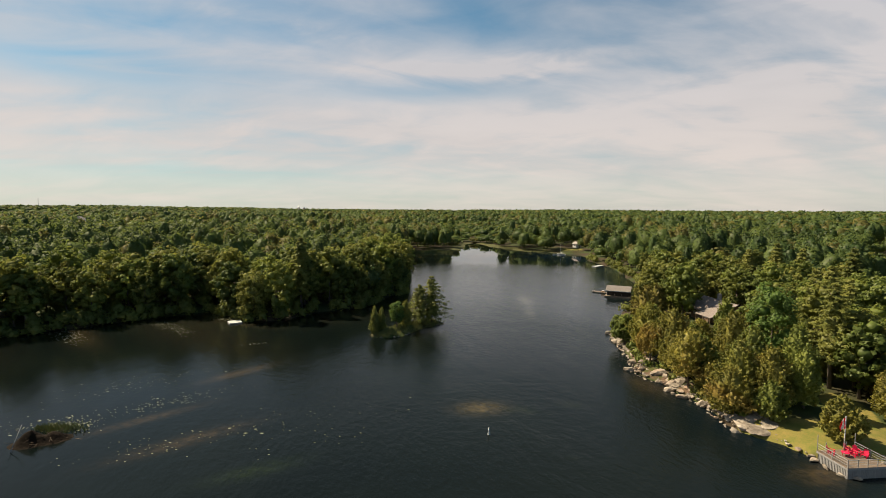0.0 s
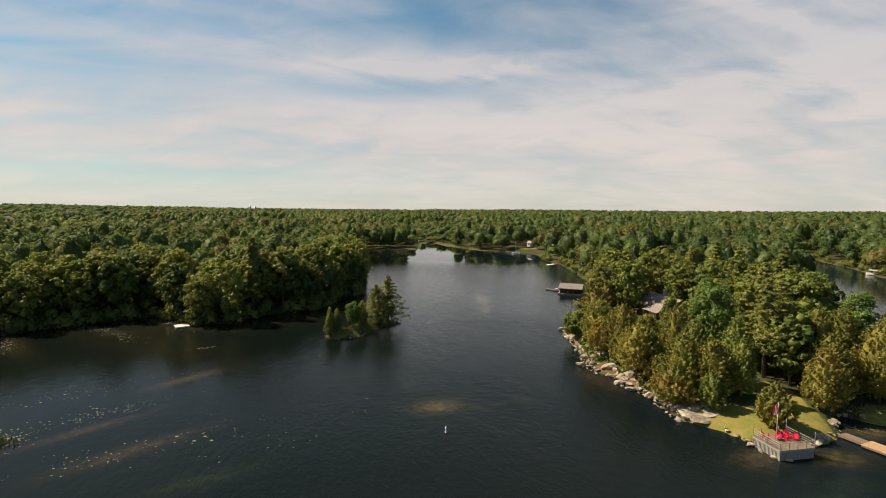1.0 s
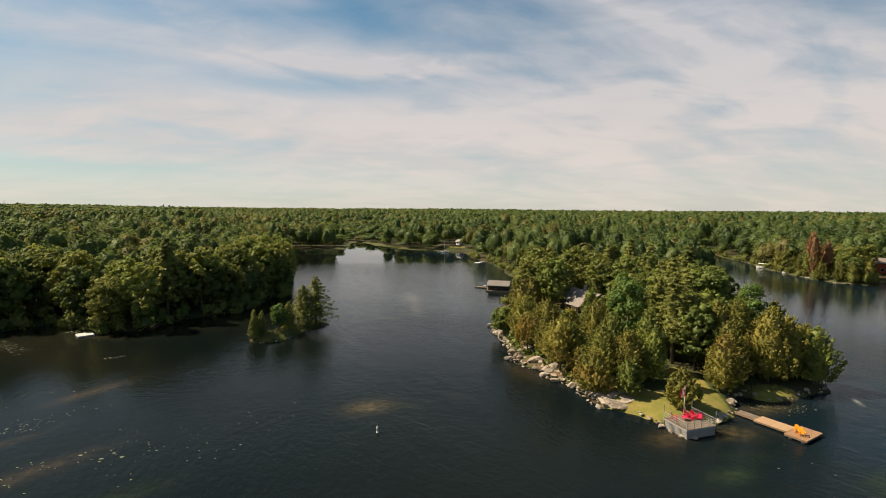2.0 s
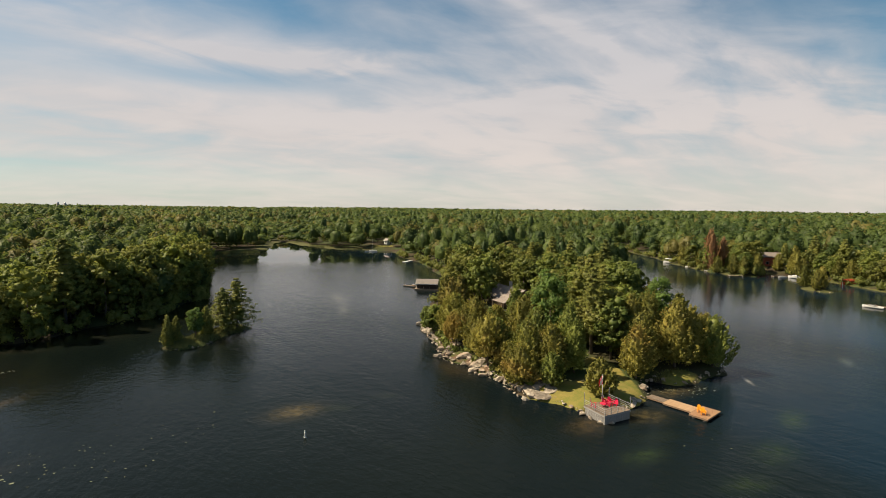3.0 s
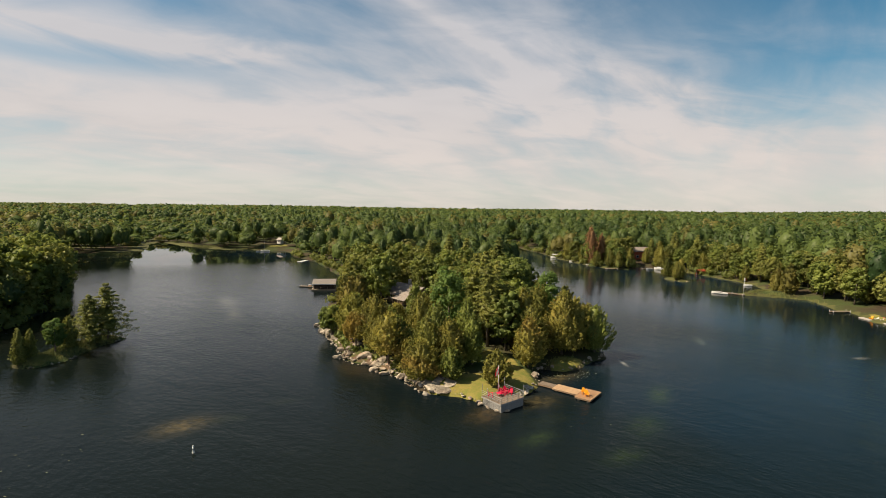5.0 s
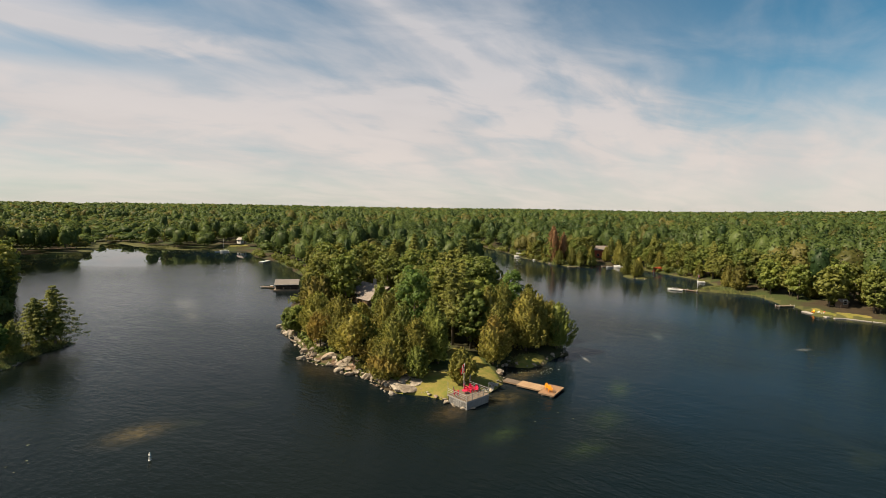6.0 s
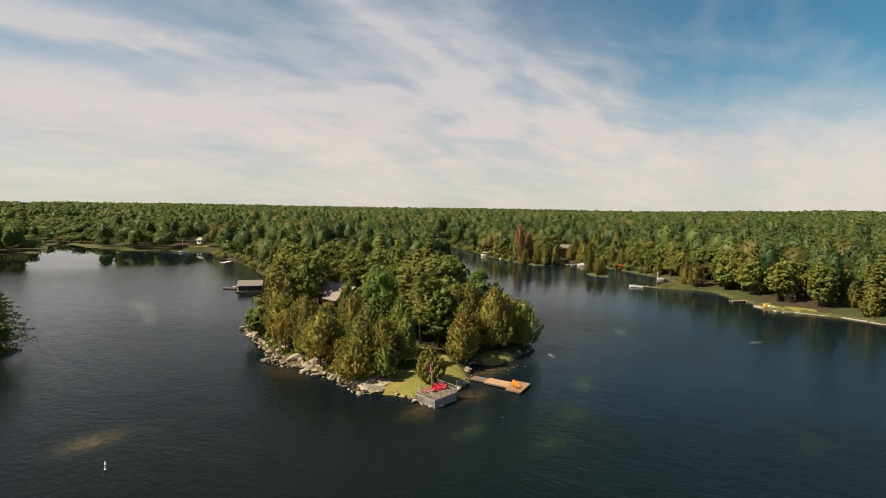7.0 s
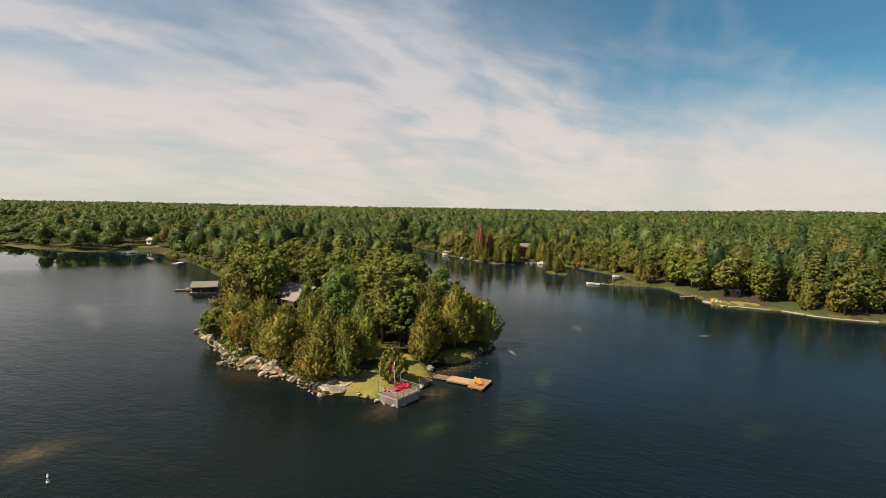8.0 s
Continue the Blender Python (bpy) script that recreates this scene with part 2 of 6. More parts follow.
BROWN, OCHRE, GREEN = (0.050, 0.036, 0.018), (0.080, 0.062, 0.027), (0.038, 0.058, 0.016)
SHOALS_AND_WISPS = [
    # entries with a grey tint are pale wisps on the surface
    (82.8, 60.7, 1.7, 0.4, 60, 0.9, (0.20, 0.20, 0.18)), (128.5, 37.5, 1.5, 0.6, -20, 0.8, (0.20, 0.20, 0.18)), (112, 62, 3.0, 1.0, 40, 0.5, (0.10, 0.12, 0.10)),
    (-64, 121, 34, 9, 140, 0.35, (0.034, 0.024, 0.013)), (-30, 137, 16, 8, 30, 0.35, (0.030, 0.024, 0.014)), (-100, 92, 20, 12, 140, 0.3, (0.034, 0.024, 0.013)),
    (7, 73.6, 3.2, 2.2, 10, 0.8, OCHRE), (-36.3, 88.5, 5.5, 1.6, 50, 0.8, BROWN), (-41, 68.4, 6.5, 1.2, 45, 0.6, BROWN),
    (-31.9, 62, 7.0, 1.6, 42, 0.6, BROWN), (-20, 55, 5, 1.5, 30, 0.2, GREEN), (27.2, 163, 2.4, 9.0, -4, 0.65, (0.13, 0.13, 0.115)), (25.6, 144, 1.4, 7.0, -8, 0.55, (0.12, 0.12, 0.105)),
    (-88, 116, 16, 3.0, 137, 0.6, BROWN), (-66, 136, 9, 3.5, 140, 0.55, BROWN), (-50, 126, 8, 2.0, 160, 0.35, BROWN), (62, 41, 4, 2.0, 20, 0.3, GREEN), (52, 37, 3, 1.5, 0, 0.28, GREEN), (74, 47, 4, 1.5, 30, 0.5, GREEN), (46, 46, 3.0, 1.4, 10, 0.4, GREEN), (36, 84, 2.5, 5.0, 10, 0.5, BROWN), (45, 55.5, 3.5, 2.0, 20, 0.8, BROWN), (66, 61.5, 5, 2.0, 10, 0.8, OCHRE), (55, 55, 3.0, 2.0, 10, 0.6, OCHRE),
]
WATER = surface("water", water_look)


def grainy(name, a, b, scale=3.0, rough=0.8, stretch=(1, 1, 1), bump=0.3, depth=0.02, metal=0.0, spec=0.4):
    def build(n):
        f = n.noise(n.mapped(n.position(), stretch), scale, 6, 0.6)
        r = n.add("ShaderNodeObjectInfo").outputs["Random"]
        col = n.mix(n.math("ADD", n.math("MULTIPLY", f, 0.8), n.math("MULTIPLY", n.math("SUBTRACT", r, 0.5), 0.35), clamp=True), a, b)
        return principled(n, col, rough, metal, (f, bump, depth), spec)
    return surface(name, build)


def rock_look(n):
    p = n.position()
    f, g, h = n.noise(p, 1.1, 7, 0.65), n.noise(p, 7, 6, 0.7), n.noise(p, 0.45, 4)
    own = n.add("ShaderNodeObjectInfo").outputs["Random"]
    col = n.mix(n.math("MULTIPLY", n.ramp(f, 0.25, 0.75), n.ramp(own, 0.0, 1.0, 0.45, 1.05)), (0.105, 0.086, 0.066), (0.46, 0.40, 0.32))
    col = n.mix(n.ramp(g, 0.55, 0.75, 0, 0.55), col, (0.11, 0.10, 0.075))
    col = n.mix(n.ramp(h, 0.52, 0.70, 0, 0.5), col, (0.33, 0.20, 0.125))
    return principled(n, col, 0.9, bump=(n.math("ADD", f, n.math("MULTIPLY", g, 0.4)), 0.8, 0.12), spec=0.3)


ROCK = surface("granite", rock_look)
PLANK_NEW = grainy("fresh_plank", (0.32, 0.20, 0.11), (0.48, 0.33, 0.20), 4, 0.7, (1, 1, 1), 0.2)
PLANK_TAN = grainy("tan_plank", (0.24, 0.135, 0.070), (0.38, 0.235, 0.135), 4, 0.75)
PLANK_OLD = grainy("weathered_plank", (0.12, 0.09, 0.065), (0.23, 0.18, 0.135), 4, 0.85)
GREY_WOOD = grainy("silvered_wood", (0.17, 0.165, 0.16), (0.36, 0.35, 0.335), 3, 0.85, (2, 2, 0.6))
SHINGLE = grainy("grey_shingle", (0.14, 0.118, 0.10), (0.26, 0.22, 0.195), 2.5, 0.9)
ROOF_TIN = grainy("pale_roof", (0.14, 0.125, 0.11), (0.25, 0.22, 0.195), 1.5, 0.7)
DARK_WOOD = grainy("dark_siding", (0.030, 0.024, 0.020), (0.085, 0.065, 0.05), 2.0, 0.85)
BROWN_WOOD = grainy("brown_siding", (0.13, 0.085, 0.055), (0.26, 0.18, 0.12), 2.0, 0.85)
RED_WOOD = grainy("red_siding", (0.22, 0.055, 0.03), (0.38, 0.11, 0.06), 2.0, 0.8)
WHITE = grainy("white_paint", (0.44, 0.44, 0.43), (0.58, 0.58, 0.56), 1.5, 0.5, bump=0.05)
RED = grainy("red_plastic", (0.52, 0.008, 0.040), (0.72, 0.016, 0.075), 2.0, 0.4, bump=0.02)
YELLOW = grainy("yellow_plastic", (0.70, 0.25, 0.008), (0.85, 0.34, 0.015), 2.0, 0.4, bump=0.02)
METAL = grainy("galvanised_metal", (0.42, 0.43, 0.44), (0.60, 0.61, 0.62), 5, 0.4, bump=0.05, metal=0.8)
MESH_DARK = grainy("dark_opening", (0.010, 0.010, 0.010), (0.025, 0.024, 0.022), 2, 0.9)
CLOTH_RED = grainy("red_cloth", (0.60, 0.02, 0.02), (0.75, 0.04, 0.04), 3, 0.8, bump=0.05)
LILY = grainy("lily_leaf", (0.05, 0.06, 0.03), (0.24, 0.24, 0.14), 0.8, 0.45, bump=0.05)
REED = grainy("reed", (0.10, 0.12, 0.030), (0.24, 0.21, 0.08), 0.6, 0.9, bump=0.0)
MUD = grainy("wet_mud", (0.004, 0.003, 0.002), (0.022, 0.014, 0.008), 3, 0.9, bump=0.9, depth=0.2, spec=0.08)
STICK = grainy("dead_stick", (0.05, 0.034, 0.022), (0.13, 0.09, 0.06), 3, 0.9)
CONCRETE = grainy("pale_concrete", (0.22, 0.20, 0.18), (0.36, 0.33, 0.30), 1.2, 0.85)


def glass_look(n):
    return principled(n, (0.02, 0.025, 0.03), 0.04, ior=1.5)


GLASS = surface("window_glass", glass_look)


# ---- land and water ----
# The lake's edge, clockwise as seen from above, from the north-west head round by the south.
LAKE_WEST = [(-25, 324), (-21, 264), (-16, 195), (-14.5, 175), (-19.5, 167), (-23, 156.5), (-25, 149), (-37, 142), (-41, 134.5), (-47, 130),
             (-53, 129.5), (-61, 137), (-67, 142), (-76, 135), (-86.5, 126.5), (-95, 118.5), (-103, 112), (-122, 92), (-140, 45), (-150, -60)]
LAKE_SOUTH = [(-110, -190), (0, -240), (120, -200), (190, -90), (185, -10)]
LAKE_EAST = [(182, 9), (180, 13), (177.5, 21.5), (179.5, 30), (176, 43), (173.5, 49), (177.5, 52), (184.5, 57), (184, 60), (190, 65), (196.5, 73), (191, 84.5),
             (185.5, 89.5), (188, 91.5), (203, 88), (217, 99), (222, 113), (227.5, 128), (235, 144.5), (236, 154), (231.5, 164.5), (216, 158), (209, 160.5)]
LAKE_CHANNEL = [(209, 177), (216, 199), (222, 216), (236, 240), (250, 277), (262, 297), (254, 300), (222, 262), (185, 215), (150, 168), (125, 138), (106, 112), (96, 92), (90, 76)]
LAKE_POINT = [(84.5, 67), (82, 64), (76.5, 64.0), (72.0, 62.4), (68.3, 63.2), (66, 66.4), (63.8, 65.3), (60.8, 60.6), (56.8, 58.6), (53, 57.5), (47.5, 57), (46.2, 60.4), (44.9, 63.2), (42.2, 65.7),
              (41.1, 69.1), (42, 74.8), (40.7, 77.8), (39.5, 81.3), (40, 84.8), (37.9, 86.7), (36.5, 90.6), (39, 97), (39.6, 104), (40, 110), (41.7, 120)]
LAKE_NORTH = [(51, 140), (64, 166), (72, 180), (78, 200), (82, 224), (87, 262), (84, 292), (91, 330), (76, 343), (53, 360), (35, 396), (25, 440), (16, 436), (12, 378), (3, 340), (-26, 346)]
LAKE = np.array(LAKE_WEST + LAKE_SOUTH + LAKE_EAST + LAKE_CHANNEL + LAKE_POINT + LAKE_NORTH, float)
ISLAND = np.array([(-17, 115.5), (-13, 113.5), (-8.7, 115.7), (-5.9, 122.2), (0.5, 128.8), (-2, 133), (-8, 130), (-12.5, 124), (-16.2, 119)], float)
ISLET = np.array([(199, 127), (198, 121.5), (201, 118), (205, 120), (206, 126), (203, 130)], float)


def wavy(poly, seed, step=2.5, size=0.5):
    """A closed line with small bays and points."""
    rng, out = np.random.default_rng(seed), []
    for a, b in zip(poly, np.roll(poly, -1, 0)):
        k = max(1, int(np.linalg.norm(b - a) / step))
        k = min(k, 14)
        for i in range(k):
            p = a + (b - a) * i / k
            out.append(p + (rng.normal(0, size, 2) if i else 0))
    return np.array(out)


EDGES = [wavy(LAKE, 3), wavy(ISLAND, 4, 2, 0.35), wavy(ISLET, 5, 2, 0.3)]


def inside_and_far(poly, p):
    """Whether points lie in a polygon, and how far from its line."""
    odd, far = np.zeros(len(p), bool), np.full(len(p), 1e9)
    for a, b in zip(poly, np.roll(poly, -1, 0)):
        if a[1] != b[1]:
            cross = (a[1] > p[:, 1]) != (b[1] > p[:, 1])
            at = (b[0] - a[0]) * (p[:, 1] - a[1]) / (b[1] - a[1]) + a[0]
            odd ^= cross & (p[:, 0] < at)
        d = b - a
        t = np.clip(((p - a) @ d) / (d @ d + 1e-9), 0, 1)
        far = np.minimum(far, np.hypot(*(p - a - t[:, None] * d).T))
    return odd, far


def land_depth(p):
    """Metres into the land from the water's edge (minus: out in the water)."""
    p = np.asarray(p, float)
    lo, hi = LAKE.min(0) - 70, LAKE.max(0) + 70
    away = np.maximum(lo - p, p - hi).max(1)
    if (away > 0).any():
        out = 70 + np.maximum(away, 0)
        near = away <= 0
        if near.any():
            out[near] = land_depth(p[near])
        return out
    wet, far = inside_and_far(EDGES[0], p)
    depth = np.where(wet, -far, far)
    for isle in EDGES[1:]:
        dry, near = inside_and_far(isle, p)
        depth = np.maximum(depth, np.where(dry, near, -near))
    return depth


def lattice(p, size, seed):
    """Smooth value noise between -1 and 1."""
    q = p / size
    i = np.floor(q).astype(int)
    f = q - i
    f = f * f * (3 - 2 * f)
    def h(a, b):
        s = np.sin(a * 127.1 + b * 311.7 + seed * 74.7) * 43758.5453
        return 2 * (s - np.floor(s)) - 1
    return (h(i[:, 0], i[:, 1]) * (1 - f[:, 0]) + h(i[:, 0] + 1, i[:, 1]) * f[:, 0]) * (1 - f[:, 1]) + (h(i[:, 0], i[:, 1] + 1) * (1 - f[:, 0]) + h(i[:, 0] + 1, i[:, 1] + 1) * f[:, 0]) * f[:, 1]


def ground_z(p, depth=None):
    p = np.asarray(p, float).reshape(-1, 2)
    s = land_depth(p) if depth is None else depth
    marsh = (p[:, 1] > 300) & (p[:, 0] < 80) & (p[:, 0] > -60)
    steep = np.where(marsh, 0.3, 1.0)
    rise = steep * (0.85 * (1 - np.exp(-np.maximum(s, 0) / 0.9)) + 1.6 * (1 - np.exp(-np.maximum(s, 0) / 16)) + 2.0 * (1 - np.exp(-np.maximum(s, 0) / 120)))
    r = np.hypot(p[:, 0], p[:, 1])
    hill = np.clip((r - 350) / 1500, 0, 1)
    rise += hill * (4.0 + 4.5 * lattice(p, 700, 1) + 2.0 * lattice(p, 260, 2)) + np.clip(s / 30, 0, 1) * 0.6 * lattice(p, 24, 3) + np.clip(s / 3, 0, 1) * 0.14 * lattice(p, 3, 4)
    rise += np.clip((r - 1500) / 3000, 0, 1) * 8.0
    west = np.degrees(np.arctan2(p[:, 0], p[:, 1]))
    rise += np.clip((r - 1400) / 1600, 0, 1) * 17.0 * np.clip((-12 - west) / 25, 0, 1)
    rise += np.clip((r - 2200) / 700, 0, 1) * 15.0 * np.clip((west - 62) / 18, 0, 1)
    return np.where(s > 0, np.maximum(rise, 0.05), -np.minimum(5, 0.15 + 0.3 * -s))


def mesh_of(name, verts, faces, material=None, smooth=False):
    """A mesh from arrays; faces all have the same number of corners."""
    verts, faces = np.asarray(verts, np.float32), np.asarray(faces, np.int32)
    me = bpy.data.meshes.new(name)
    me.vertices.add(len(verts))
    me.vertices.foreach_set("co", verts.ravel())
    k = faces.shape[1]
    me.loops.add(faces.size)
    me.loops.foreach_set("vertex_index", faces.ravel())
    me.polygons.add(len(faces))
    me.polygons.foreach_set("loop_start", np.arange(0, faces.size, k, dtype=np.int32))
    if smooth:
        me.polygons.foreach_set("use_smooth", np.ones(len(faces), bool))
    me.update(calc_edges=True)
    if material:
        me.materials.append(material)
    return me


def grass_mask(p):
    """Where the mown lawn of the point lies."""
    def blob(cx, cy, rx, ry, turn):
        c, s = math.cos(radians(turn)), math.sin(radians(turn))
        dx, dy = p[:, 0] - cx, p[:, 1] - cy
        return np.exp(-(((dx * c + dy * s) / rx) ** 2 + ((dy * c - dx * s) / ry) ** 2) ** 2)
    return np.clip(blob(50.5, 62.4, 8.6, 4.8, -28) + blob(45.8, 66.4, 3.6, 3.2, 0) + blob(57.5, 64, 3.4, 7.0, -30) + blob(71.0, 64.6, 4.5, 2.0, 10) + blob(60, 72, 3, 5, -30), 0, 1)


def far_field(p):
    """A pale hay field beyond the western woods."""
    away, bearing = np.hypot(p[:, 0], p[:, 1]), np.degrees(np.arctan2(p[:, 0], p[:, 1]))
    return ((away > 830) & (away < 985) & (bearing > -37) & (bearing < -13)).astype(float)


def build_ground():
    ring = np.concatenate([np.arange(6, 44, 4), np.arange(44, 150, 1.0), np.arange(150, 262, 1.6), 262 * np.exp(np.arange(0, math.log(5200 / 262), 0.027))])
    turn = np.radians(np.concatenate([np.arange(-75, 100, 0.6), np.arange(100, 285, 3.0)]))
    rr, tt = np.meshgrid(ring, turn, indexing="ij")
    p = np.stack([rr * np.sin(tt), rr * np.cos(tt)], -1).reshape(-1, 2)
    depth = land_depth(p)
    z = ground_z(p, depth)
    nr, nt = rr.shape
    i, j = np.meshgrid(np.arange(nr - 1), np.arange(nt), indexing="ij")
    k = (j + 1) % nt
    faces = np.stack([i * nt + j, i * nt + k, (i + 1) * nt + k, (i + 1) * nt + j], -1).reshape(-1, 4)[:, ::-1]
    verts = np.vstack([np.c_[p, z], [[0, 0, -5]]])
    me = mesh_of("ground", verts, faces, GROUND, True)
    caps = {"lawn": grass_mask(p) + (np.hypot(p[:, 0] - 89, p[:, 1] - 352) < 7) + ((p[:, 0] > 168) & (p[:, 0] < 240) & (p[:, 1] < 170) & (p[:, 1] > 5) & (depth > 0.8) & (depth < np.where(np.abs(p[:, 1] - 45) < 7, 3.0, 0.9)) & ((p[:, 1] < 64) | (np.abs(p[:, 1] - 89) < 4) | (np.abs(p[:, 1] - 155) < 8))) + (np.hypot(p[:, 0] + 8, p[:, 1] - 122) < 15) * np.clip(depth / 0.5, 0, 1) * 0.62, "marsh": ((p[:, 1] > 300) & (p[:, 0] < 74) & (p[:, 0] > -60) & (depth < 9)).astype(float) + ((p[:, 0] > 150) & (depth < 0.9)) + (np.hypot(p[:, 0] - 202, p[:, 1] - 124) < 9) + far_field(p),
            "bare": (np.clip(1.4 - np.abs(depth - 1.7) / 1.7, 0, 1) * ((p[:, 0] > 30) & (p[:, 0] < 50) & (p[:, 1] > 72) & (p[:, 1] < 112)))}
    for key, value in caps.items():
        me.attributes.new(key, "FLOAT", "POINT").data.foreach_set("value", np.r_[value, 0].astype(np.float32))
    return tagged(new("ground", me), "rolling wooded shore ground with lawn, soil and marsh", "ground", kind="structure")


ground = build_ground()


def build_water():
    turn = np.radians(np.arange(0, 360, 3))
    verts = [(0, 0, 0)]
    faces = []
    radii = [60, 140, 300, 620]
    for r in radii:
        verts += [(40 + r * math.sin(a), 60 + r * math.cos(a), 0) for a in turn]
    verts[0] = (40, 60, 0)
    k = len(turn)
    for r in range(len(radii) - 1):
        for a in range(k):
            b = (a + 1) % k
            faces.append((1 + r * k + a, 1 + (r + 1) * k + a, 1 + (r + 1) * k + b, 1 + r * k + b))
    bm = bmesh.new()
    vs = [bm.verts.new(v) for v in verts]
    for f in faces:
        bm.faces.new([vs[i] for i in f][::-1])
    for a in range(k):
        bm.faces.new((vs[0], vs[1 + (a + 1) % k], vs[1 + a]))
    bmesh.ops.recalc_face_normals(bm, faces=bm.faces)
    if bm.faces[0].normal.z < 0:
        bmesh.ops.reverse_faces(bm, faces=bm.faces)
    me = bpy.data.meshes.new("water")
    bm.to_mesh(me)
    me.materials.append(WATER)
    return tagged(new("water", me), "dark rippled lake water with weed shoals", "lake", kind="structure")


water = build_water()


# ---- trees ----
def leaves(rng, where, out, size, lift=0.3, loose=0.42):
    """Folded leaf sprays: four corners each, turned outwards with much chance in it."""
    n = len(where)
    nor = out / (np.linalg.norm(out, axis=1, keepdims=True) + 1e-6) + rng.normal(0, loose, (n, 3)) + (0, 0, lift)
    nor /= np.linalg.norm(nor, axis=1, keepdims=True)
    side = np.cross(nor, rng.normal(0, 1, (n, 3)))
    side /= np.linalg.norm(side, axis=1, keepdims=True) + 1e-9
    along = np.cross(nor, side)
    s = (size * rng.uniform(0.6, 1.35, n))[:, None]
    a = where + along * s * 0.62
    b = where + side * s * 0.42 - nor * s * 0.10
    c = where - along * s * 0.55
    d = where - side * s * 0.42 - nor * s * 0.14
    verts = np.stack([a, b, c, d], 1).reshape(-1, 3)
    quads = np.arange(4 * n).reshape(-1, 4)
    return verts, np.vstack([quads[:, [0, 1, 2]], quads[:, [0, 2, 3]]])


def ball(split=2):
    """The corners and triangles of a round ball, from a twenty-sided solid split once."""
    bm = bmesh.new()
    bmesh.ops.create_icosphere(bm, subdivisions=split, radius=1)
    v = np.array([tuple(p.co) for p in bm.verts])
    f = np.array([[p.index for p in q.verts] for q in bm.faces])
    bm.free()
    return v, f


BALL_V, BALL_F = ball()
CORE_V, CORE_F = ball(1)
BALL_F = BALL_F[BALL_V[BALL_F, 2].mean(1) > -0.55]


def lumps(rng, centres, radii, rough=0.2, small=False):
    """Uneven solid masses of foliage."""
    bv, bf = (CORE_V, CORE_F) if small else (BALL_V, BALL_F)
    n, k = len(centres), len(bv)
    jit = 1 + rng.normal(0, rough * 1.5, (n, k, 1)).clip(-0.45, 0.4)
    v = np.asarray(centres)[:, None] + bv[None] * jit * np.asarray(radii)[:, None]
    f = bf[None] + (np.arange(n) * k)[:, None, None]
    return v.reshape(-1, 3), f.reshape(-1, 3)


def joined(*pieces):
    verts, faces, start = [], [], 0
    for v, f in pieces:
        verts.append(v), faces.append(f + start)
        start += len(v)
    return np.vstack(verts), np.vstack(faces)


def clumps(rng, centres, outs, radius, per, size, lift=0.3, flat=0.8):
    where = np.repeat(centres, per, 0)
    out = np.repeat(outs, per, 0)
    off = rng.normal(0, 1, where.shape)
    off /= np.linalg.norm(off, axis=1, keepdims=True)
    off *= (rng.uniform(0.35, 1.0, len(where)) ** 0.6)[:, None]
    rad = np.repeat(radius, per)[:, None]
    return leaves(rng, where + off * rad * (1, 1, flat), out * 0.6 + off * 0.7, size, lift)


def tube(bm, a, b, r0, r1, sides=7):
    a, b = Vector(a), Vector(b)
    q = (b - a).to_track_quat("Z", "Y")
    rings = []
    for p, r in ((a, r0), (a.lerp(b, 0.5) + Vector((0.1, -0.07, 0)) * r0, (r0 + r1) / 2), (b, r1)):
        rings.append([bm.verts.new(p + q @ Vector((r * math.cos(6.2832 * i / sides), r * math.sin(6.2832 * i / sides), 0))) for i in range(sides)])
    for u, v in zip(rings, rings[1:]):
        for i in range(sides):
            j = (i + 1) % sides
            bm.faces.new((u[i], u[j], v[j], v[i]))
    bm.faces.new(rings[-1])
    bm.faces.new(rings[0][::-1])


def mesh_bm(name, bm, material, smooth=False):
    me = bpy.data.meshes.new(name)
    if smooth:
        for f in bm.faces:
            f.smooth = True
    bm.to_mesh(me)
    bm.free()
    me.materials.append(material)
    return me


def part(name, data, parent, label="", m=None):
    """Link a mesh as one part under a thing."""
    ob = new(name, data)
    ob.parent = parent
    if m is not None:
        ob.matrix_basis = m
    return tagged(ob, label)


def plumes(rng, feet, axes, length, per, size, fat=0.36):
    """Tapered sprays of leaves along short upswept twigs."""
    k = len(feet)
    along = rng.uniform(0, 1, (k, per, 1)) ** 0.85
    off = rng.normal(0, 1, (k, per, 3))
    off /= np.linalg.norm(off, axis=2, keepdims=True)
    reach = length[:, None, None] * (fat * (1.06 - along) ** 0.7)
    where = feet[:, None] + axes[:, None] * length[:, None, None] * along + off * reach * rng.uniform(0.45, 1.0, (k, per, 1))
    return leaves(rng, where.reshape(-1, 3), (off + axes[:, None] * 0.55).reshape(-1, 3), size, 0.25, 0.36)


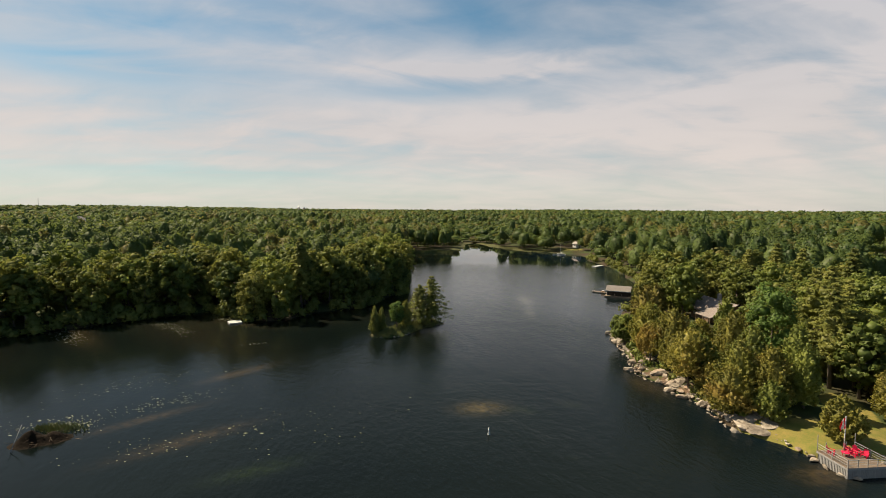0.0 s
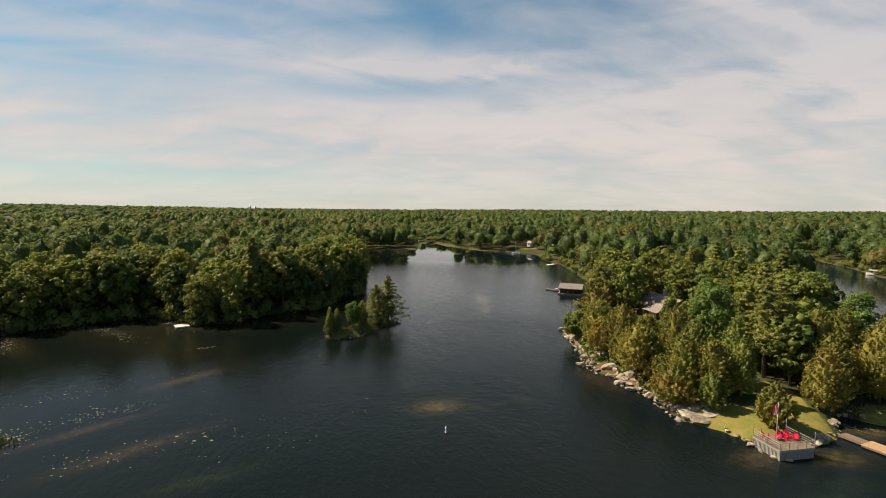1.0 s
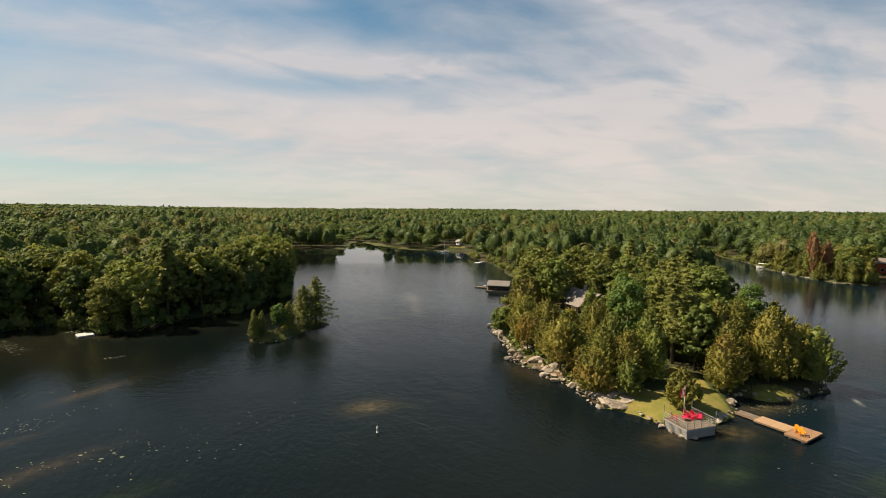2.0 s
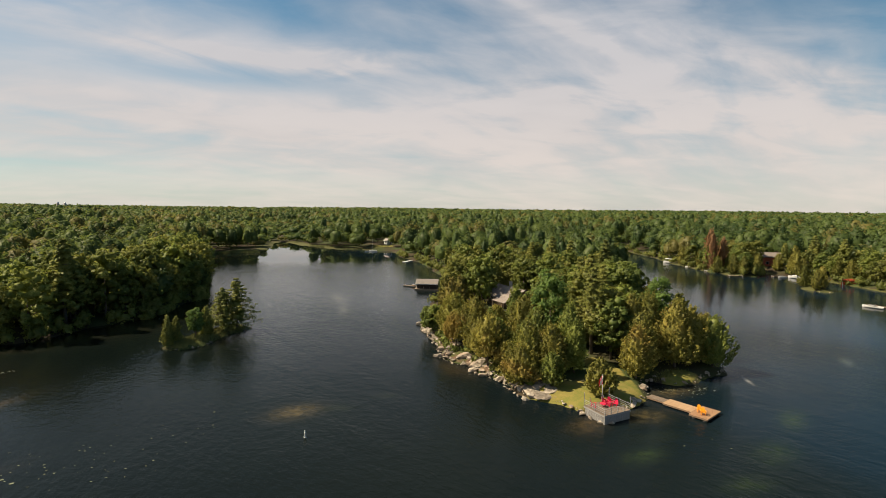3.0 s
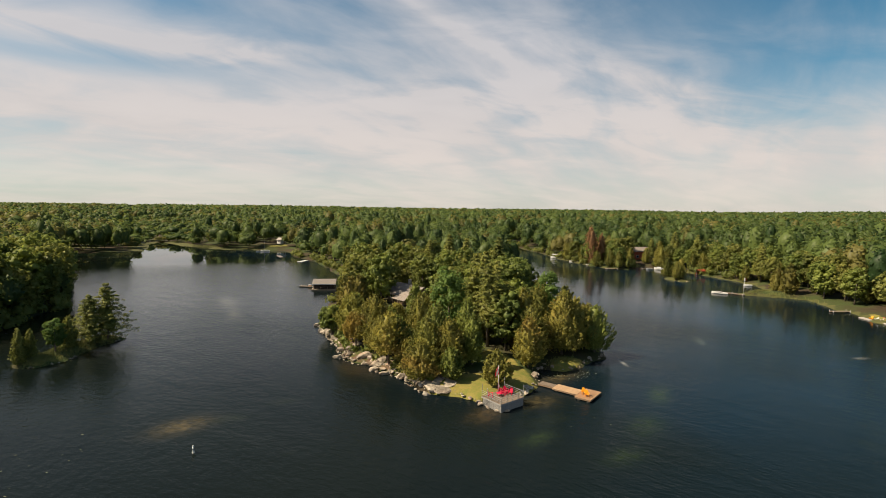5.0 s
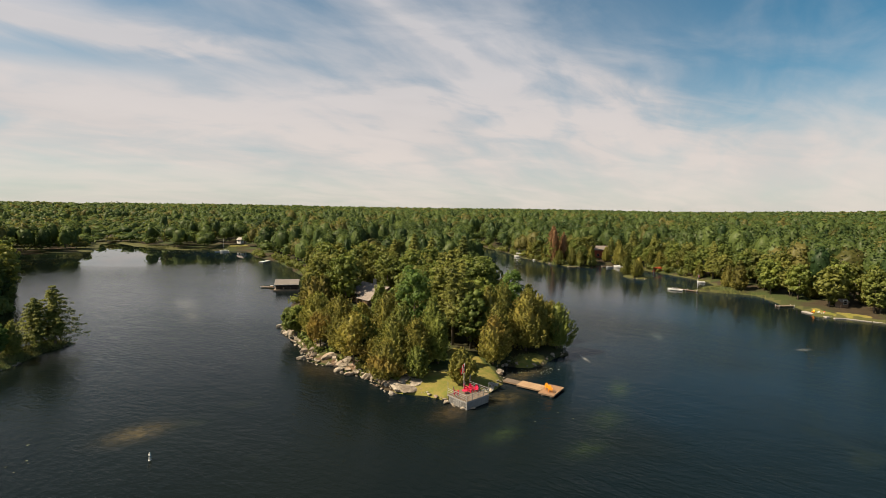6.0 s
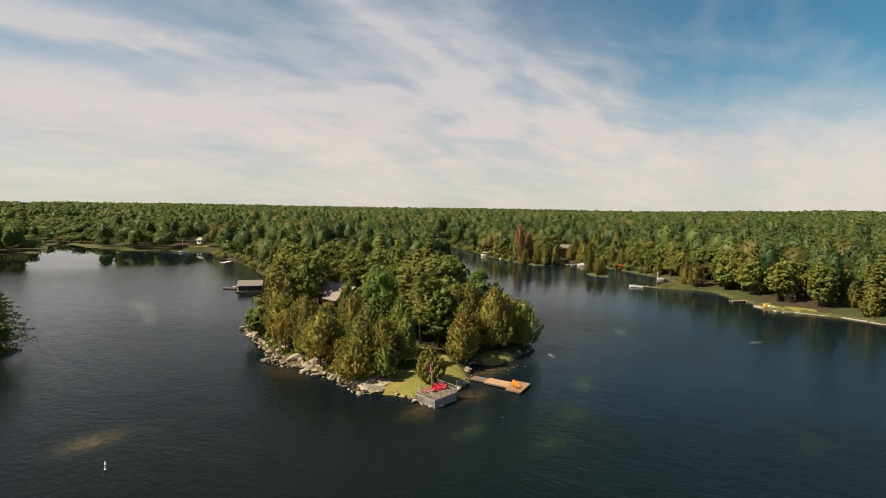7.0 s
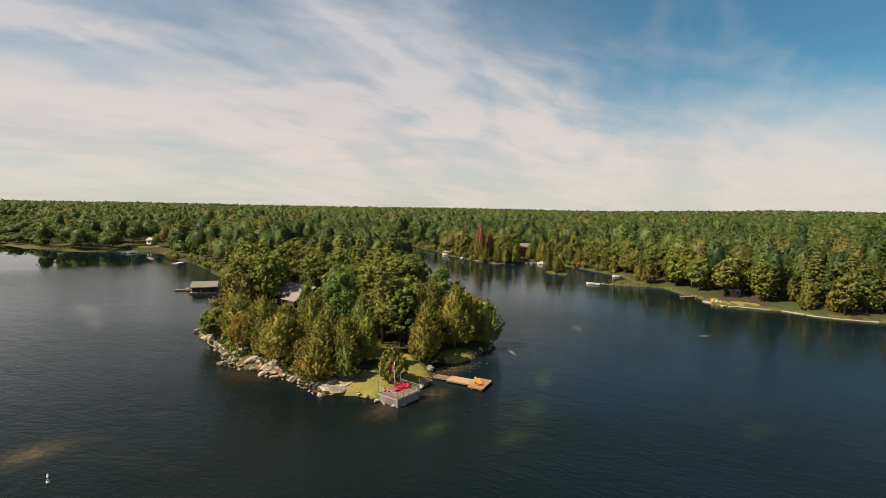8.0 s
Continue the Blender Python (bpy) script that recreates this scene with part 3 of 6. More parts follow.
def cedar_mesh(rng, h, r, n, size, base=0.03):
    """A broad cone with a ragged outline, built of upswept plumes round a solid heart."""
    per = 20
    k = max(24, n // per)
    t = (np.arange(k) + rng.uniform(0, 1, k)) / k
    t = 1 - (1 - t) ** 0.70
    az = np.arange(k) * 2.39996 + rng.normal(0, 0.25, k)
    phase = rng.uniform(0, 6, 3)
    def outline(t, az):
        lobes = 1 + 0.15 * np.sin(az * 3 + phase[0] + t * 3) + 0.12 * np.sin(az * 5 + phase[1] - t * 9) + 0.08 * np.sin(t * 16 + phase[2])
        return r * np.sin(np.clip(0.62 + t * 1.9, 0, 1.5708)) * np.clip(1 - t, 0, 1) ** 0.50 * 1.12 * lobes
    length = (0.48 + 0.15 * r) * (1.2 - 0.4 * t) * rng.uniform(0.65, 1.4, k)
    rad = np.maximum(0.02, outline(t, az) - length * 0.5) * rng.uniform(0.86, 1.08, k)
    z = h * (base + (0.95 - base) * t) - length * 0.25
    feet = np.stack([rad * np.cos(az), rad * np.sin(az), z], -1)
    axes = np.stack([np.cos(az) * 0.65, np.sin(az) * 0.65, 0.55 + t * 0.6], -1) + rng.normal(0, 0.2, (k, 3))
    axes /= np.linalg.norm(axes, axis=1, keepdims=True)
    spray = plumes(rng, feet, axes, length, per, size)
    m = 5
    lead = np.stack([rng.normal(0, 0.10 * r, m), rng.normal(0, 0.10 * r, m), h * rng.uniform(0.80, 0.92, m)], -1)
    tips = plumes(rng, lead, np.tile((0, 0, 1.0), (m, 1)), np.full(m, 0.10 * h), 16, size * 0.85, 0.22)
    # the heart: one solid turned by the same outline
    rows, cols = 11, 14
    tt, aa = np.meshgrid(np.linspace(0, 0.96, rows), np.arange(cols) * 6.28319 / cols, indexing="ij")
    rr = outline(tt, aa) * 0.62 * (1 + rng.normal(0, 0.10, tt.shape))
    v = np.stack([rr * np.cos(aa), rr * np.sin(aa), h * (base + 0.02 + (0.93 - base) * tt)], -1).reshape(-1, 3)
    i, j = np.meshgrid(np.arange(rows - 1), np.arange(cols), indexing="ij")
    q = [(i * cols + j).ravel(), (i * cols + (j + 1) % cols).ravel(), ((i + 1) * cols + (j + 1) % cols).ravel(), ((i + 1) * cols + j).ravel()]
    f = np.vstack([np.stack([q[0], q[1], q[2]], -1), np.stack([q[0], q[2], q[3]], -1)])
    return joined(spray, tips, (v, f))


def broadleaf_mesh(rng, h, r, n, size, base=0.12):
    """Rounded boughs of leaves that pile up to a domed, uneven crown."""
    boughs = 19
    az = np.arange(boughs) * 2.399 + rng.uniform(0, 6)
    t = np.linspace(0, 1, boughs)
    zz = h * (base + 0.12 + (0.78 - base) * t) * rng.uniform(0.95, 1.05, boughs)
    spread = r * 0.66 * np.sin(np.clip(0.35 + t * 2.5, 0, 2.80)) * rng.uniform(0.7, 1.15, boughs)
    big = r * rng.uniform(0.34, 0.50, boughs)
    per = max(3, n // 9 // boughs)
    cen, out, rad = [], [], []
    for i in range(boughs):
        d = rng.normal(0, 1, (per, 3)) + (0.6 * math.cos(az[i]), 0.6 * math.sin(az[i]), 0.6)
        d /= np.linalg.norm(d, axis=1, keepdims=True)
        cen.append(np.array((spread[i] * math.cos(az[i]), spread[i] * math.sin(az[i]), zz[i])) + d * big[i] * (1, 1, 0.85) * rng.uniform(0.78, 1.05, (per, 1)))
        out.append(d)
        rad.append(np.full(per, big[i] * 0.28))
    leaf = clumps(rng, np.vstack(cen), np.vstack(out), np.concatenate(rad), 9, size, 0.35)
    core = lumps(rng, np.stack([spread * np.cos(az), spread * np.sin(az), zz], -1), np.stack([big, big, big * 0.85], -1) * 0.58, 0.16, True)
    return joined(leaf, core)


def pine_mesh(rng, h, r, n, size, base=0.22):
    """Flat plates of needles on whorled boughs that shorten to a pointed, uneven top."""
    whorls, arms = 14, 8
    per = max(3, n // 22 // (whorls * arms))
    cen, out, rad = [], [], []
    for w in range(whorls):
        t = w / (whorls - 1)
        reach = (r * (1 - t) ** 0.75 * 1.05 + 0.25) * rng.uniform(0.82, 1.12)
        for b in range(arms):
            a = b * 6.2832 / arms + w * 0.7 + rng.normal(0, 0.25)
            length = reach * rng.uniform(0.7, 1.12)
            for q in np.linspace(0.25, 1, per):
                z = h * (base + (0.98 - base) * t) + length * (0.22 * q * (1 - t) - 0.18 * q * q) + rng.normal(0, 0.10)
                cen.append((length * q * math.cos(a) + rng.normal(0, 0.12), length * q * math.sin(a) + rng.normal(0, 0.12), z))
                out.append((0.5 * math.cos(a), 0.5 * math.sin(a), 0.7))
                rad.append((0.30 + 0.11 * r * (1 - t * 0.7)) * (1.1 - 0.3 * q))
    cen, out, rad = np.array(cen), np.array(out), np.array(rad)
    tc = np.array([0.15, 0.4, 0.65])
    slim = r * np.array([0.30, 0.24, 0.14])
    core = lumps(rng, np.stack([0 * tc, 0 * tc, h * (base + (1 - base) * tc)], -1), np.stack([slim, slim, np.full(3, h * 0.13)], -1), 0.2)
    return joined(clumps(rng, cen, out, rad, 22, size, 0.5, 0.40), core)


SHAPES = {"cedar": (cedar_mesh, LEAF_CEDAR), "broadleaf": (broadleaf_mesh, LEAF_MAPLE), "pine": (pine_mesh, LEAF_PINE)}


def trunk_mesh(rng, kind, h, r):
    bm = bmesh.new()
    top = h * (0.9 if kind != "broadleaf" else 0.6)
    lean = rng.normal(0, 0.02 * h, 2)
    girth = 0.016 * h + 0.05
    tube(bm, (0, 0, -0.5), (lean[0], lean[1], top), girth, girth * 0.25, 8)
    for i in range(7 if kind != "cedar" else 4):
        t = rng.uniform(0.25, 0.85)
        a = i * 2.4 + rng.uniform(0, 1)
        reach = r * rng.uniform(0.5, 0.85) * (1.1 - 0.6 * t)
        tube(bm, (lean[0] * t, lean[1] * t, top * t), (reach * math.cos(a), reach * math.sin(a), top * t + reach * (0.15 if kind == "pine" else 0.7)), girth * 0.4 * (1.1 - t), girth * 0.1, 5)
    return mesh_bm("trunk", bm, BARK, True)


def make_tree(kind, seed, h, r, n, size, label, name, leaf=None, base=None):
    rng = np.random.default_rng(seed)
    shape, material = SHAPES[kind]
    tree = new(name)
    kw = {} if base is None else {"base": base}
    v, f = shape(rng, h, r, n, size, **kw)
    part("crown", mesh_of("crown", v, f, leaf or material, True), tree)
    part("trunk", trunk_mesh(rng, kind, h, r), tree)
    return tagged(tree, label, name.replace("_", " "))


def height_at(x, y):
    return float(ground_z([(x, y)])[0])


def stand(tree, x, y, turn=0.0, size=1.0, drop=0.0):
    tree.matrix_basis = pose(x, y, height_at(x, y) - drop, 0, 0, turn) @ Matrix.Diagonal((size, size, size, 1))
    return tree


def stand_copy(tree, x, y, z, turn, size):
    return copy_thing(tree, pose(x, y, z - 0.05, 0, 0, turn) @ Matrix.Diagonal((size, size, size, 1)))


# Trees on the point that can be told apart: x, y, height, crown radius.
CEDARS = [(41.6, 97.6, 11.0, 3.7), (43.4, 90.6, 11.0, 3.9), (42.9, 70.9, 6.9, 3.6), (46.4, 74.8, 9.6, 3.5), (46.8, 67.6, 5.4, 2.2), (49.0, 71.4, 9.4, 3.0), (53.2, 70.4, 9.4, 2.2),
          (51.8, 61.8, 5.6, 2.5), (63.2, 66.6, 9.6, 3.2), (67.0, 69.8, 10.6, 3.4), (73.4, 68.0, 12.6, 4.2), (81.2, 66.6, 9.8, 3.6), (77.2, 68.4, 11.6, 3.8), (41.6, 80.6, 10.0, 3.8), (50.5, 97.5, 6.2, 2.8), (54.0, 101.5, 5.8, 2.7), (62.4, 107.6, 8.8, 2.6), (58.2, 101.0, 6.4, 2.4), (49.0, 104.0, 6.5, 2.8)]
CEDARS_BACK = [(40.6, 93.6, 8.0, 2.8), (41.9, 87.0, 7.0, 2.6), (43.4, 77.2, 5.2, 2.3), (69.5, 75.0, 12.5, 3.4), (43.6, 80.8, 8.8, 3.0), (44.6, 85.6, 8.4, 3.2), (50.2, 77.8, 10.8, 3.3), (44.4, 102.6, 9.5, 3.1), (55.6, 75.6, 11.5, 2.8),
               (47.4, 92.0, 7.2, 3.0), (74.5, 76.0, 12.5, 3.5), (80.5, 74.5, 11.5, 3.2), (86.0, 73.0, 8.6, 2.7), (51.0, 84.5, 11.5, 3.4)]
BROADLEAVES = [(40.6, 108.6, 6.6, 3.0), (58.0, 85.5, 15.5, 4.0), (88.0, 87.2, 14.0, 3.4)]
PINES = [(62.6, 78.0, 17.0, 4.6), (70.0, 84.5, 16.5, 4.4)]


# ---- building helpers ----
def box(bm, x0, y0, z0, x1, y1, z1, bevel=0.0):
    vs = [bm.verts.new(p) for p in ((x0, y0, z0), (x1, y0, z0), (x1, y1, z0), (x0, y1, z0), (x0, y0, z1), (x1, y0, z1), (x1, y1, z1), (x0, y1, z1))]
    fs = [bm.faces.new([vs[i] for i in f]) for f in ((0, 3, 2, 1), (4, 5, 6, 7), (0, 1, 5, 4), (1, 2, 6, 5), (2, 3, 7, 6), (3, 0, 4, 7))]
    if bevel:
        bmesh.ops.bevel(bm, geom=list({e for f in fs for e in f.edges}), offset=bevel, segments=1, affect="EDGES")


def box_mesh(name, size, material, bevel=0.02):
    """A box centred on x and y that stands on z = 0."""
    bm = bmesh.new()
    box(bm, -size[0] / 2, -size[1] / 2, 0, size[0] / 2, size[1] / 2, size[2], bevel)
    return mesh_bm(name, bm, material)


def put_box(name, parent, x0, y0, z0, x1, y1, z1, material, bevel=0.015, label=""):
    me = box_mesh(name, (x1 - x0, y1 - y0, z1 - z0), material, bevel)
    return part(name, me, parent, label, pose((x0 + x1) / 2, (y0 + y1) / 2, z0))


def pole_mesh(name, h, r, material, sides=10, top=None):
    bm = bmesh.new()
    tube(bm, (0, 0, 0), (0, 0, h), r, top or r, sides)
    return mesh_bm(name, bm, material, True)


def empty_at(name, x, y, z, turn, label, category, group=""):
    ob = new(name)
    ob.matrix_basis = pose(x, y, z, 0, 0, turn)
    return tagged(ob, label, category, group)


def planks(parent, length, width, z, material, board=0.15, thick=0.04, gap=0.012):
    """Boards laid across a deck that is length along y and width along x."""
    n = int(length / board)
    me = box_mesh("plank", (width, board - gap, thick), material, 0.006)
    for i in range(n):
        part("plank", me, parent, m=pose(0.0, -length / 2 + (i + 0.5) * length / n, z))


# ---- the viewing deck at the tip of the point ----
DECK_X, DECK_Y, DECK_W, DECK_L, DECK_Z = 49.20, 56.90, 5.0, 4.2, 1.3


def build_deck():
    deck = empty_at("viewing_deck", DECK_X, DECK_Y, 0, 6, "square grey weathered wooden viewing deck over the water with rails", "deck")
    w, l = DECK_W / 2, DECK_L / 2
    put_box("crib_wall", deck, -w + 0.1, -l + 0.06, -0.6, w - 0.1, -l + 0.16, DECK_Z - 0.14, GREY_WOOD, label="grey board skirt wall")
    put_box("crib_wall", deck, w - 0.16, -l + 0.16, -0.6, w - 0.06, l - 0.1, DECK_Z - 0.14, GREY_WOOD, label="grey board skirt wall")
    # near-black sheet added to give the shade in the gaps between slats
    put_box("crib_wall", deck, -w + 0.14, -l + 0.16, -0.6, -w + 0.24, l - 0.1, DECK_Z - 0.14, MESH_DARK, label="near-black sheet standing in for shade behind slats")
    slat = box_mesh("slat", (0.05, 0.13, DECK_Z + 0.3), GREY_WOOD, 0.01)
    for i in range(19):
        part("slat", slat, deck, m=pose(-w + 0.10, -l + 0.22 + i * 0.2, -0.45))
    batten = box_mesh("batten", (0.06, 0.03, DECK_Z + 0.3), GREY_WOOD, 0.008)
    for i in range(10):
        part("batten", batten, deck, m=pose(-w + 0.25 + i * 0.46, -l + 0.045, -0.45))
    for x0, y0, x1, y1 in ((-w, -l, w, -l + 0.06), (-w, l - 0.06, w, l), (-w, -l + 0.06, -w + 0.06, l - 0.06), (w - 0.06, -l + 0.06, w, l - 0.06)):
        put_box("joist", deck, x0, y0, DECK_Z - 0.26, x1, y1, DECK_Z - 0.03, GREY_WOOD)
    me = box_mesh("plank", (DECK_W, 0.135, 0.04), PLANK_OLD, 0.006)
    for i in range(27):
        part("plank", me, deck, m=pose(0, -l + 0.09 + i * 0.1545, DECK_Z - 0.03))
    post = box_mesh("post", (0.08, 0.08, 0.92), GREY_WOOD, 0.012)
    tall = box_mesh("post", (0.07, 0.07, 1.9), GREY_WOOD, 0.012)
    spots = [(-w + 0.07, -l + 0.07, 0), (w - 0.07, -l + 0.07, 1), (w - 0.07, l - 0.07, 1), (-w + 0.07, l - 0.07, 1)]
    spots += [(x, -l + 0.07, 0) for x in (-1.2, 0, 1.2)] + [(-w + 0.07, 0, 0), (w - 0.07, 0, 0)] + [(-1.3, l - 0.07, 0), (1.3, l - 0.07, 0)]
    for x, y, high in spots:
        p = part("post", tall if high else post, deck, m=pose(x, y, DECK_Z))
        part("post_cap", box_mesh("post_cap", (0.10, 0.10, 0.04), GREY_WOOD, 0.012), p, m=pose(0, 0, 1.9 if high else 0.92))
    for z0 in (0.32, 0.60, 0.86):
        thick = 0.035 if z0 < 0.8 else 0.06
        for x0, y0, x1, y1 in ((-w, -l + 0.04, w, -l + 0.10), (-w + 0.04, -l + 0.11, -w + 0.10, l - 0.11), (w - 0.10, -l + 0.11, w - 0.04, l - 0.11)):
            put_box("rail", deck, x0, y0, DECK_Z + z0, x1, y1, DECK_Z + z0 + thick, GREY_WOOD, 0.01)
    return deck


deck = build_deck()


def build_flagpole():
    at = pose(DECK_X, DECK_Y, 0, 0, 0, 6) @ Vector((0.45, 1.45, DECK_Z + 0.012))
    pole = empty_at("flagpole", at.x, at.y, at.z, 0, "slim white metal flagpole with a red and white flag", "flagpole")
    part("pole", pole_mesh("pole", 4.3, 0.055, WHITE, 10, 0.04), pole)
    part("base_plate", box_mesh("base_plate", (0.3, 0.3, 0.05), METAL, 0.01), pole)
    bm = bmesh.new()
    bmesh.ops.create_uvsphere(bm, u_segments=10, v_segments=6, radius=0.07)
    part("finial", mesh_bm("finial", bm, METAL, True), pole, m=pose(0, 0, 4.36))
    for name, x0, x1, mat in (("flag_field", 0.0, 0.16, CLOTH_RED), ("flag_middle", 0.16, 0.42, WHITE), ("flag_field", 0.42, 0.58, CLOTH_RED)):
        bm = bmesh.new()
        rows = []
        for i in range(9):
            z = 4.22 - i * 0.155
            row = []
            for j in range(5):
                u = x0 + (x1 - x0) * j / 4
                row.append(bm.verts.new((-0.05 - u * 0.95, 0.10 * math.sin(u * 9 + i * 0.6), z - u * 0.75)))
            rows.append(row)
        for a, b in zip(rows, rows[1:]):
            for j in range(4):
                bm.faces.new((a[j], b[j], b[j + 1], a[j + 1]))
        bmesh.ops.solidify(bm, geom=bm.faces[:], thickness=0.008)
        part(name, mesh_bm(name, bm, mat, True), pole, "limp hanging flag cloth")
    return pole


build_flagpole()


def make_lounge_chair(material, label):
    """A slatted deck chair with a fan back, broad arms and a sloping seat, facing -y."""
    chair = tagged(new("deck_chair"), label, "chair")
    for i in range(5):
        me = box_mesh("back_slat", (0.105, 0.022, 0.80 - 0.05 * abs(i - 2)), material, 0.008)
        part("back_slat", me, chair, m=pose((i - 2) * 0.12, 0.22, 0.24, -24, (i - 2) * -3, 0))
    me = box_mesh("seat_slat", (0.56, 0.085, 0.022), material, 0.006)
    for i in range(5):
        part("seat_slat", me, chair, m=pose(0, 0.20 - i * 0.105, 0.25 + i * 0.028, 14, 0, 0))
    leg = box_mesh("leg", (0.03, 0.10, 0.56), material, 0.006)
    arm = box_mesh("arm", (0.13, 0.72, 0.025), material, 0.01)
    foot = box_mesh("side_rail", (0.03, 0.85, 0.10), material, 0.006)
    for s in (-1, 1):
        part("leg", leg, chair, m=pose(s * 0.31, -0.26, 0.0))
        part("arm", arm, chair, m=pose(s * 0.33, 0.02, 0.56))
        part("side_rail", foot, chair, m=pose(s * 0.27, 0.06, 0.15, 16, 0, 0))
        part("rear_leg", box_mesh("rear_leg", (0.03, 0.08, 0.57), material, 0.006), chair, m=pose(s * 0.31, 0.30, 0.0))
    return chair


red_chair = make_lounge_chair(RED, "bright red plastic deck chair on the grey deck")
tagged(red_chair, group="red chairs on the deck")
on_deck = pose(DECK_X, DECK_Y, DECK_Z + 0.012, 0, 0, 6)
BIG = Matrix.Diagonal((0.98, 0.98, 0.98, 1))
red_chair.matrix_basis = on_deck @ pose(-1.55, 1.0, 0, 0, 0, 40) @ BIG
for x, y, turn in ((0.75, 0.45, 25), (1.5, 0.80, -15), (1.65, 0.0, -65), (0.85, 1.3, 10)):
    copy_thing(red_chair, on_deck @ pose(x, y, 0, 0, 0, turn) @ BIG)
low_table = empty_at("low_table", 0, 0, 0, 0, "low round red plastic table on the deck", "table")
low_table.matrix_basis = on_deck @ pose(-0.25, 0.55, 0)
part("tabletop", pole_mesh("tabletop", 0.05, 0.42, RED, 20), low_table, m=pose(0, 0, 0.42))
for a in range(4):
    part("leg", pole_mesh("leg", 0.43, 0.03, RED, 6), low_table, m=pose(0.25 * math.cos(a * 1.571 + 0.78), 0.25 * math.sin(a * 1.571 + 0.78), 0))


# ---- the swimming dock ----
def build_dock():
    dock = empty_at("swimming_dock", 61.8, 55.6, 0, -160.7, "T-shaped swimming dock of fresh pale planks on floats", "dock")
    for name, y0, w, l, mat, z in (("gangway", -3.55, 1.6, 2.7, PLANK_OLD, 0.42), ("walkway", 0, 2.5, 4.3, PLANK_NEW, 0.42), ("platform", 3.55, 4.6, 2.65, PLANK_TAN, 0.44)):
        frame_ = part(name, box_mesh(name, (w - 0.04, l - 0.04, 0.24), BROWN_WOOD, 0.02), dock, m=pose(0, y0, z - 0.25))
        planks(frame_, l, w, 0.245, mat)
    floats = pole_mesh("float", 2.2, 0.26, MESH_DARK, 10)
    for x, y in ((-1.1, 1.0), (-1.1, -1.6), (0.1, 4.4), (-2.3, 4.4), (0.1, 2.9), (-2.3, 2.9)):
        part("float", floats, dock, m=pose(x, y, -0.06, 0, 90, 0))
    return dock


dock = build_dock()
yellow_chair = make_lounge_chair(YELLOW, "orange-yellow plastic deck chair on the dock platform")
tagged(yellow_chair, group="yellow chairs on the dock")
on_dock = pose(61.8, 55.6, 0.492, 0, 0, -160.7)
yellow_chair.matrix_basis = on_dock @ pose(1.05, 3.75, 0, 0, 0, 120) @ BIG
copy_thing(yellow_chair, on_dock @ pose(0.35, 2.95, 0, 0, 0, 125) @ BIG)


# ---- rocks of the shore ----
def boulder_mesh(seed, flat=0.6):
    rng = np.random.default_rng(seed)
    bm = bmesh.new()
    bmesh.ops.create_icosphere(bm, subdivisions=2, radius=1)
    cuts = rng.normal(0, 1, (13, 3))
    cuts /= np.linalg.norm(cuts, axis=1, keepdims=True)
    off = rng.uniform(0.34, 0.80, 13)
    for v in bm.verts:
        p = np.array(v.co)
        for c, o in zip(cuts, off):
            over = p @ c - o
            if over > 0:
                p -= c * over
        p *= 1 + 0.035 * rng.normal()
        v.co = (p[0], p[1] * 0.8, p[2] * flat)
    return mesh_bm("boulder", bm, ROCK)


BOULDERS = [boulder_mesh(40 + i, 0.5 + 0.08 * (i % 4)) for i in range(7)]


